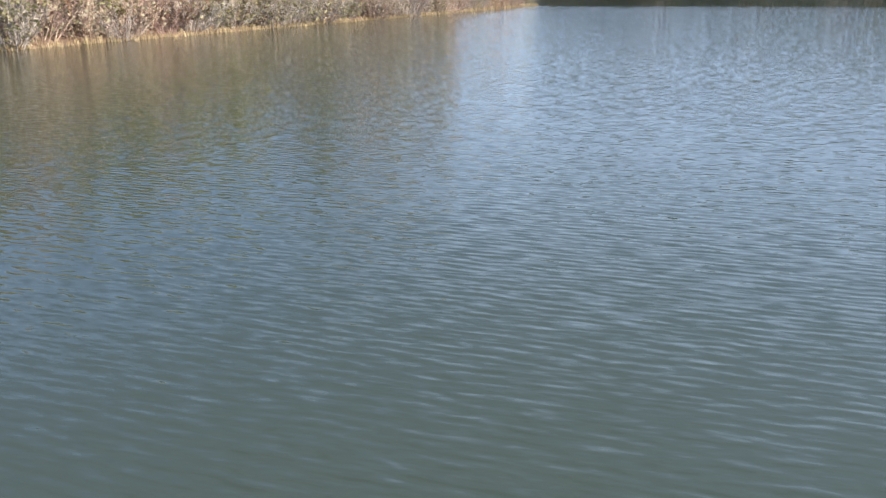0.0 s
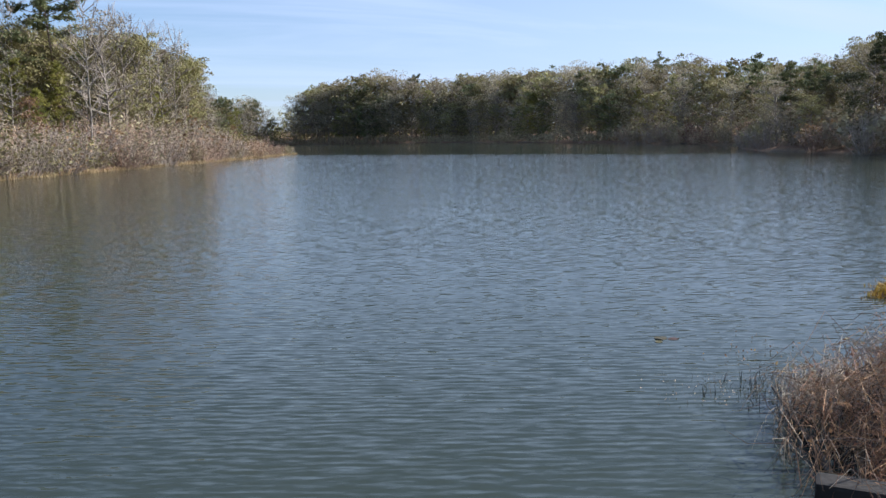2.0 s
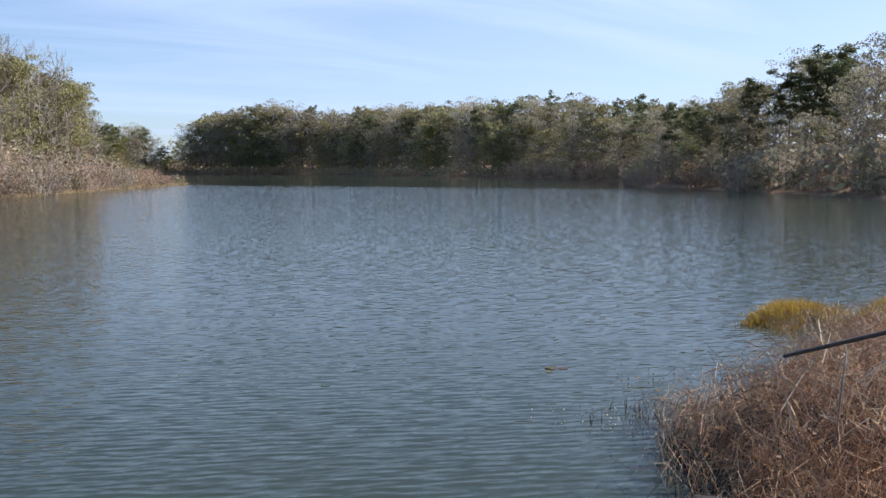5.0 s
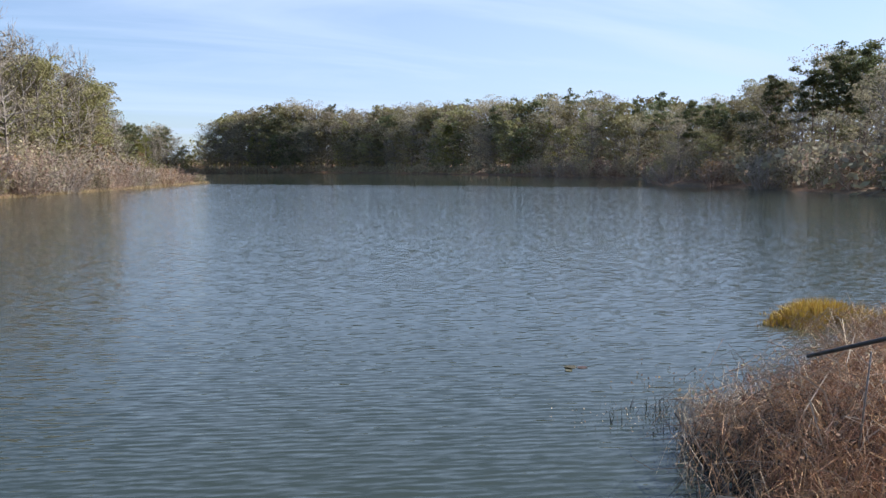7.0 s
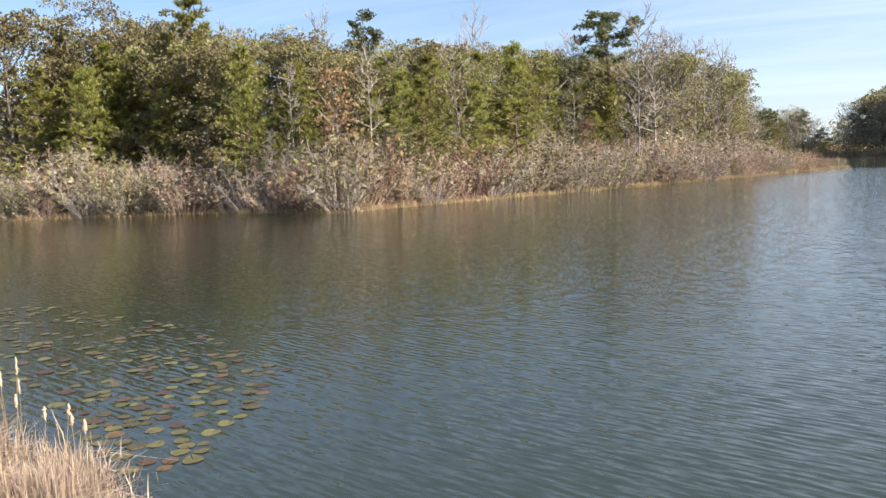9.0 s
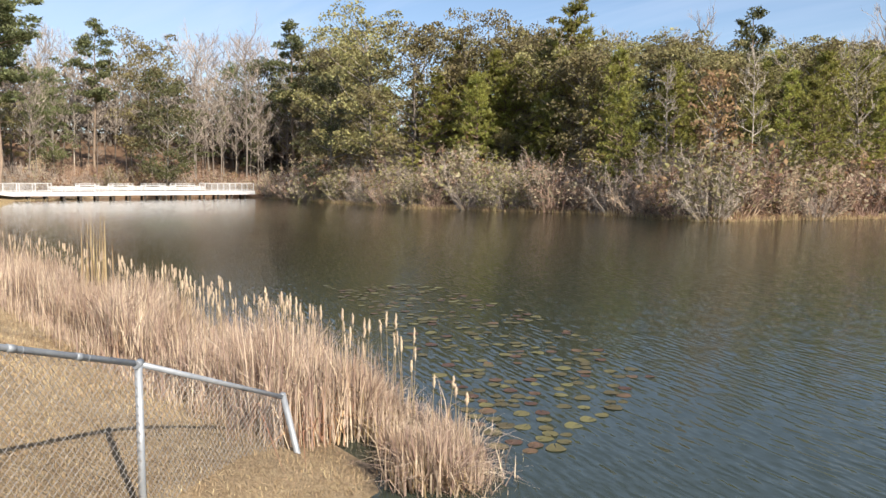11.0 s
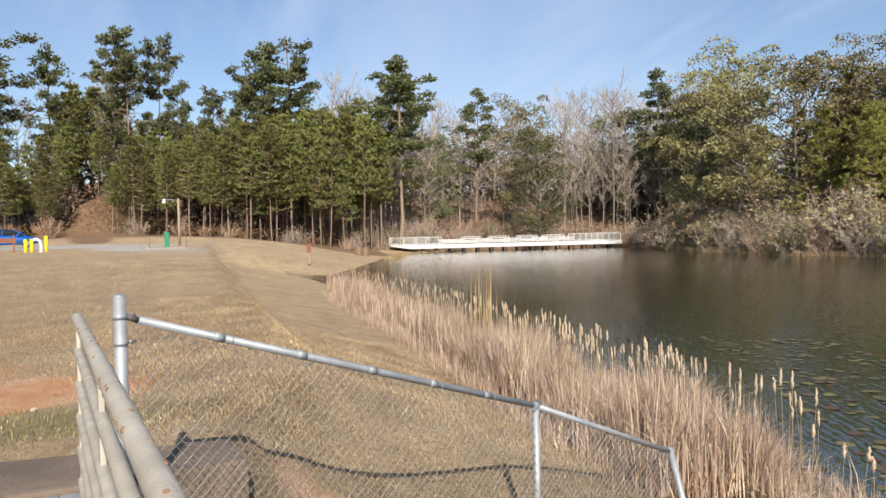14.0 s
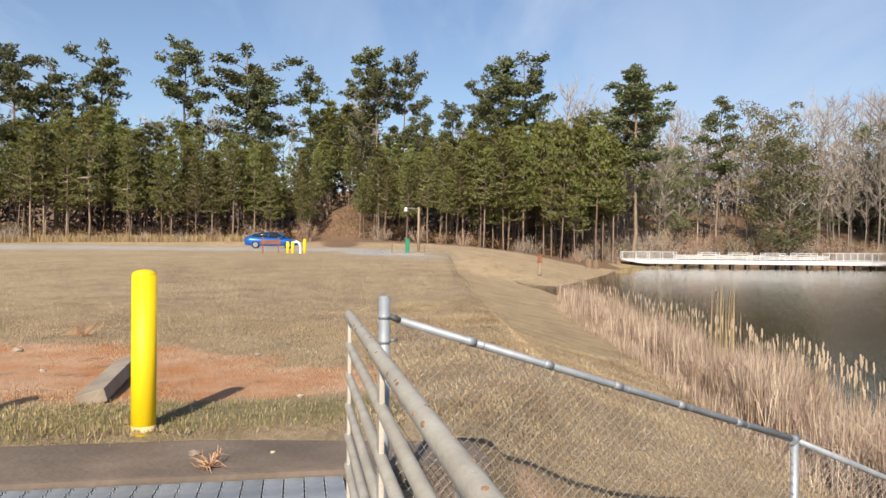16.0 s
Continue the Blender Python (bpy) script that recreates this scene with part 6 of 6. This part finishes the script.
# the brambles on the other bank
def bramble(name, label, n, centre, spread, height, mat, seed, radius=0.0045, droop=0.5):
    """A thicket of thin arching canes."""
    r = np.random.default_rng(seed)
    base = np.column_stack([centre[0] + r.normal(0, 1, n) * spread[0], centre[1] + r.normal(0, 1, n) * spread[1]])
    keep = shore_dist(base[:, 0], base[:, 1]) > -0.55
    base = base[keep]; n = len(base)
    z = np.maximum(ground_z(base[:, 0], base[:, 1]), -0.02)
    a = r.uniform(0, 2 * np.pi, n); ln = height * r.uniform(0.5, 1.3, n)
    d = np.column_stack([np.cos(a), np.sin(a), np.zeros(n)])
    P0 = np.column_stack([base, z])
    up = np.array([0, 0, 1.0])
    P1 = P0 + d * (0.22 * ln)[:, None] + up * (0.55 * ln)[:, None] + r.normal(0, 0.05, (n, 3))
    P2 = P0 + d * (0.55 * ln)[:, None] + up * (0.80 * ln)[:, None] + r.normal(0, 0.06, (n, 3))
    P3 = P0 + d * (0.95 * ln)[:, None] + up * ((0.80 - droop * r.uniform(0, 1, n)) * ln)[:, None] + r.normal(0, 0.06, (n, 3))
    rad = np.array([1.0, 0.9, 0.7, 0.35]) * radius
    return tagged(new(name, rows_mesh(name, *tubes(np.stack([P0, P1, P2, P3], 1), [rad * q for q in r.uniform(0.6, 1.3, n)], 3), M[mat])), label, "thicket", kind="stuff")


bramble("bramble_thicket", "tangled reddish-brown bramble canes at the water's edge", 5200, (7.7, 4.8), (1.25, 0.7), 0.5, "bramble", 101, 0.0034)
bramble("bramble_thicket", "pale dead vines woven through the brambles", 2200, (7.9, 4.9), (1.35, 0.75), 0.55, "bramble_pale", 102, 0.003)
bramble("bramble_thicket", "brown brambles spreading along the far side of the bank", 3000, (10.5, 5.8), (1.4, 0.9), 0.7, "bramble", 103, 0.0036)
bramble("bramble_thicket", "grey twigs thinning toward the marsh grass", 900, (10.4, 7.1), (1.1, 0.45), 0.75, "bramble_pale", 104, 0.004)
bramble("bramble_thicket", "thin dead canes leaning out over the water", 520, (5.9, 6.2), (0.35, 0.4), 0.42, "bramble_pale", 105, 0.003, 0.9)


def dead_leaves(name, label, n, centre, spread, top, mat, seed, size=0.024, reach=0.4):
    r = np.random.default_rng(seed)
    p = np.column_stack([centre[0] + r.normal(0, spread[0], n), centre[1] + r.normal(0, spread[1], n)])
    p = p[shore_dist(p[:, 0], p[:, 1]) > -reach]
    z = np.maximum(ground_z(p[:, 0], p[:, 1]), 0.03) + r.uniform(0, 1, len(p)) ** 1.3 * top
    tagged(new(name, rows_mesh(name, *leaf_quads(r, np.column_stack([p, z]), size, 0.4), M[mat])), label, "leaves", kind="stuff")


dead_leaves("dead_leaf_litter", "curled russet leaves caught among the canes", 5200, (7.8, 5.1), (1.5, 0.8), 0.5, "leaf_rust", 106)
dead_leaves("dead_leaf_litter", "straw and russet leaves under the brambles", 3000, (9.6, 5.6), (1.6, 0.9), 0.5, "leaf_faded", 107)


def drift_log(pts, rad, label):
    v, f = tubes([np.array(pts)], [np.array(rad)], 7)
    tagged(new("drift_branch", rows_mesh("drift_branch", v, f, M["pile"], True)), label, "branch")


drift_log([(5.75, 6.55, 0.08), (5.4, 5.9, 0.04), (5.1, 5.35, 0.03), (4.85, 4.95, 0.04), (4.6, 4.6, 0.06)], [0.012, 0.022, 0.03, 0.032, 0.02], "dark wet branch lying along the water's edge")
drift_log([(5.9, 6.35, 0.16), (6.3, 6.1, 0.2), (6.75, 5.75, 0.32), (7.0, 5.6, 0.4)], [0.012, 0.02, 0.028, 0.02], "grey fallen stem half buried in the brambles")
dead_leaves("floating_weed", "pale dead leaves and weed floating beside the brambles", 230, (5.55, 6.75), (0.42, 0.28), 0.015, "bramble_pale", 108, 0.011, 2.5)
dead_leaves("floating_weed", "brown leaf scraps drifting on the lake", 50, (6.6, 7.7), (0.5, 0.4), 0.01, "leaf_rust", 109, 0.02, 3.0)
# inner canes take the dark pile colour in place of the thicket's own shade
bramble("bramble_thicket", "canes coloured dark for the shade deep inside the brambles", 3800, (7.6, 4.7), (1.3, 0.7), 0.36, "pile", 110, 0.005)
bramble("bramble_thicket", "pale looping vines over the top of the brambles", 90, (7.4, 4.6), (1.1, 0.6), 0.7, "bramble_pale", 114, 0.008, 0.8)
bramble("bramble_thicket", "dry canes trailing over the top of the wall", 900, (5.3, 3.9), (0.35, 0.4), 0.45, "bramble", 115, 0.0034, 0.9)


def dark_stalks(n, centre, spread, seed):
    r = np.random.default_rng(seed)
    root = np.column_stack([centre[0] + r.normal(0, spread[0], n), centre[1] + r.normal(0, spread[1], n), np.full(n, -0.05)])
    tagged(new("seed_stalks", rows_mesh("seed_stalks", *blade_tris(r, root, 0.17, 0.004, 0.5), M["pile"])), "dark dead seed stalks standing in the shallows", "weed", kind="stuff")


dark_stalks(130, (5.9, 6.75), (0.42, 0.25), 116)


def marsh_tuft(x, y, rx, ry, h, n, seed, label):
    """A mounded islet: blades shorter and browner toward its rim."""
    r = np.random.default_rng(seed)
    a, q = r.uniform(0, 2 * np.pi, n), np.sqrt(r.uniform(0, 1, n)) * (1 + 0.18 * r.normal(0, 1, n))
    wob = 1 + 0.22 * np.sin(3 * a + seed) + 0.12 * np.sin(7 * a)
    p = np.column_stack([x + np.cos(a) * q * rx * wob, y + np.sin(a) * q * ry * wob, np.full(n, -0.05)])
    o = thing("marsh_grass_tuft", label, "marsh grass", group="marsh grass islets")
    hh = np.clip(h * (1.1 - 0.75 * q ** 2), 0.1, h)[:, None]
    part("turf", rows_mesh("turf", *blade_tris(r, p, hh, 0.010, 0.38, 0.4), M["marsh_gold"]), None, o)
    k = r.random(n) < 0.25 + 0.5 * (q > 0.75)
    part("old_growth", rows_mesh("old_growth", *blade_tris(r, p[k], hh[k] * 0.75, 0.010, 0.5, 0.5), M["straw_grey"]), None, o)


marsh_tuft(11.6, 9.5, 0.95, 0.75, 0.42, 4600, 111, "golden-green marsh grass islet standing in the water")
marsh_tuft(13.1, 8.6, 0.85, 0.7, 0.5, 3000, 112, "browner marsh grass islet beside the bank")
marsh_tuft(14.6, 8.0, 0.9, 0.7, 0.5, 2600, 113, "browner marsh grass islet beside the bank")


# turf close to the bridge
def turf(name, label, n, area, height, width, mat, seed, lean=0.7, where=None):
    r = np.random.default_rng(seed)
    p = np.column_stack([r.uniform(area[0], area[1], n), r.uniform(area[2], area[3], n)])
    keep = shore_dist(p[:, 0], p[:, 1]) > 0.15
    u = (p - np.array(BO[:2])) @ np.array(BU[:2])
    keep &= (u < -0.86 + r.normal(0, 0.035, n)) | (p[:, 1] > 0.9)
    keep &= (np.sin(p[:, 0] * 1.9 + 2 * np.sin(p[:, 1] * 1.3)) + r.normal(0, 0.8, n)) > -0.6
    clay = np.minimum(np.hypot((p[:, 0] + 8.4) / 2.0, (p[:, 1] + 4.6) / 3.3), np.hypot((p[:, 0] + 7.6) / 0.9, (p[:, 1] + 1.5) / 1.3))
    keep &= clay > 0.85 + r.normal(0, 0.16, n)
    if where is not None:
        keep &= where(p)
    p = p[keep]
    root = np.column_stack([p, ground_z(p[:, 0], p[:, 1]) - 0.005])
    tagged(new(name, rows_mesh(name, *blade_tris(r, root, height, width, lean, 0.6), M[mat])), label, "grass", kind="stuff")


turf("dry_grass", "short dry tan grass on the bank", 40000, (-12.5, -4.6, -7.0, 4.9), 0.05, 0.0035, "grass_dry", 121)
turf("dry_grass", "short dry tan grass further over the field", 30000, (-27, -12, -15, 6.0), 0.035, 0.005, "grass_dry", 122, 1.1)
turf("dry_grass", "longer straw lying over the slope to the reeds", 46000, (-16, -5.0, -0.6, 5.2), 0.06, 0.0028, "thatch", 123, 1.5)
turf("dry_grass", "matted pale thatch over the worn bank", 46000, (-15, -4.3, -8.0, 1.8), 0.05, 0.0028, "thatch", 125, 1.5)
turf("green_grass", "short green grass behind the concrete sill", 9000, (-7.0, -5.3, -4.4, -0.5), 0.05, 0.0035, "grass_green", 124, 0.6, lambda p: np.abs(p[:, 0] + 6.15 + 0.18 * (p[:, 1] + 2)) < 0.5)
for st in (far_oak, far_holly, young, wall, tall, oak, holly, bare, pale, rusty, faded, brush, greenbrush, heads, pads):
    st.finish()
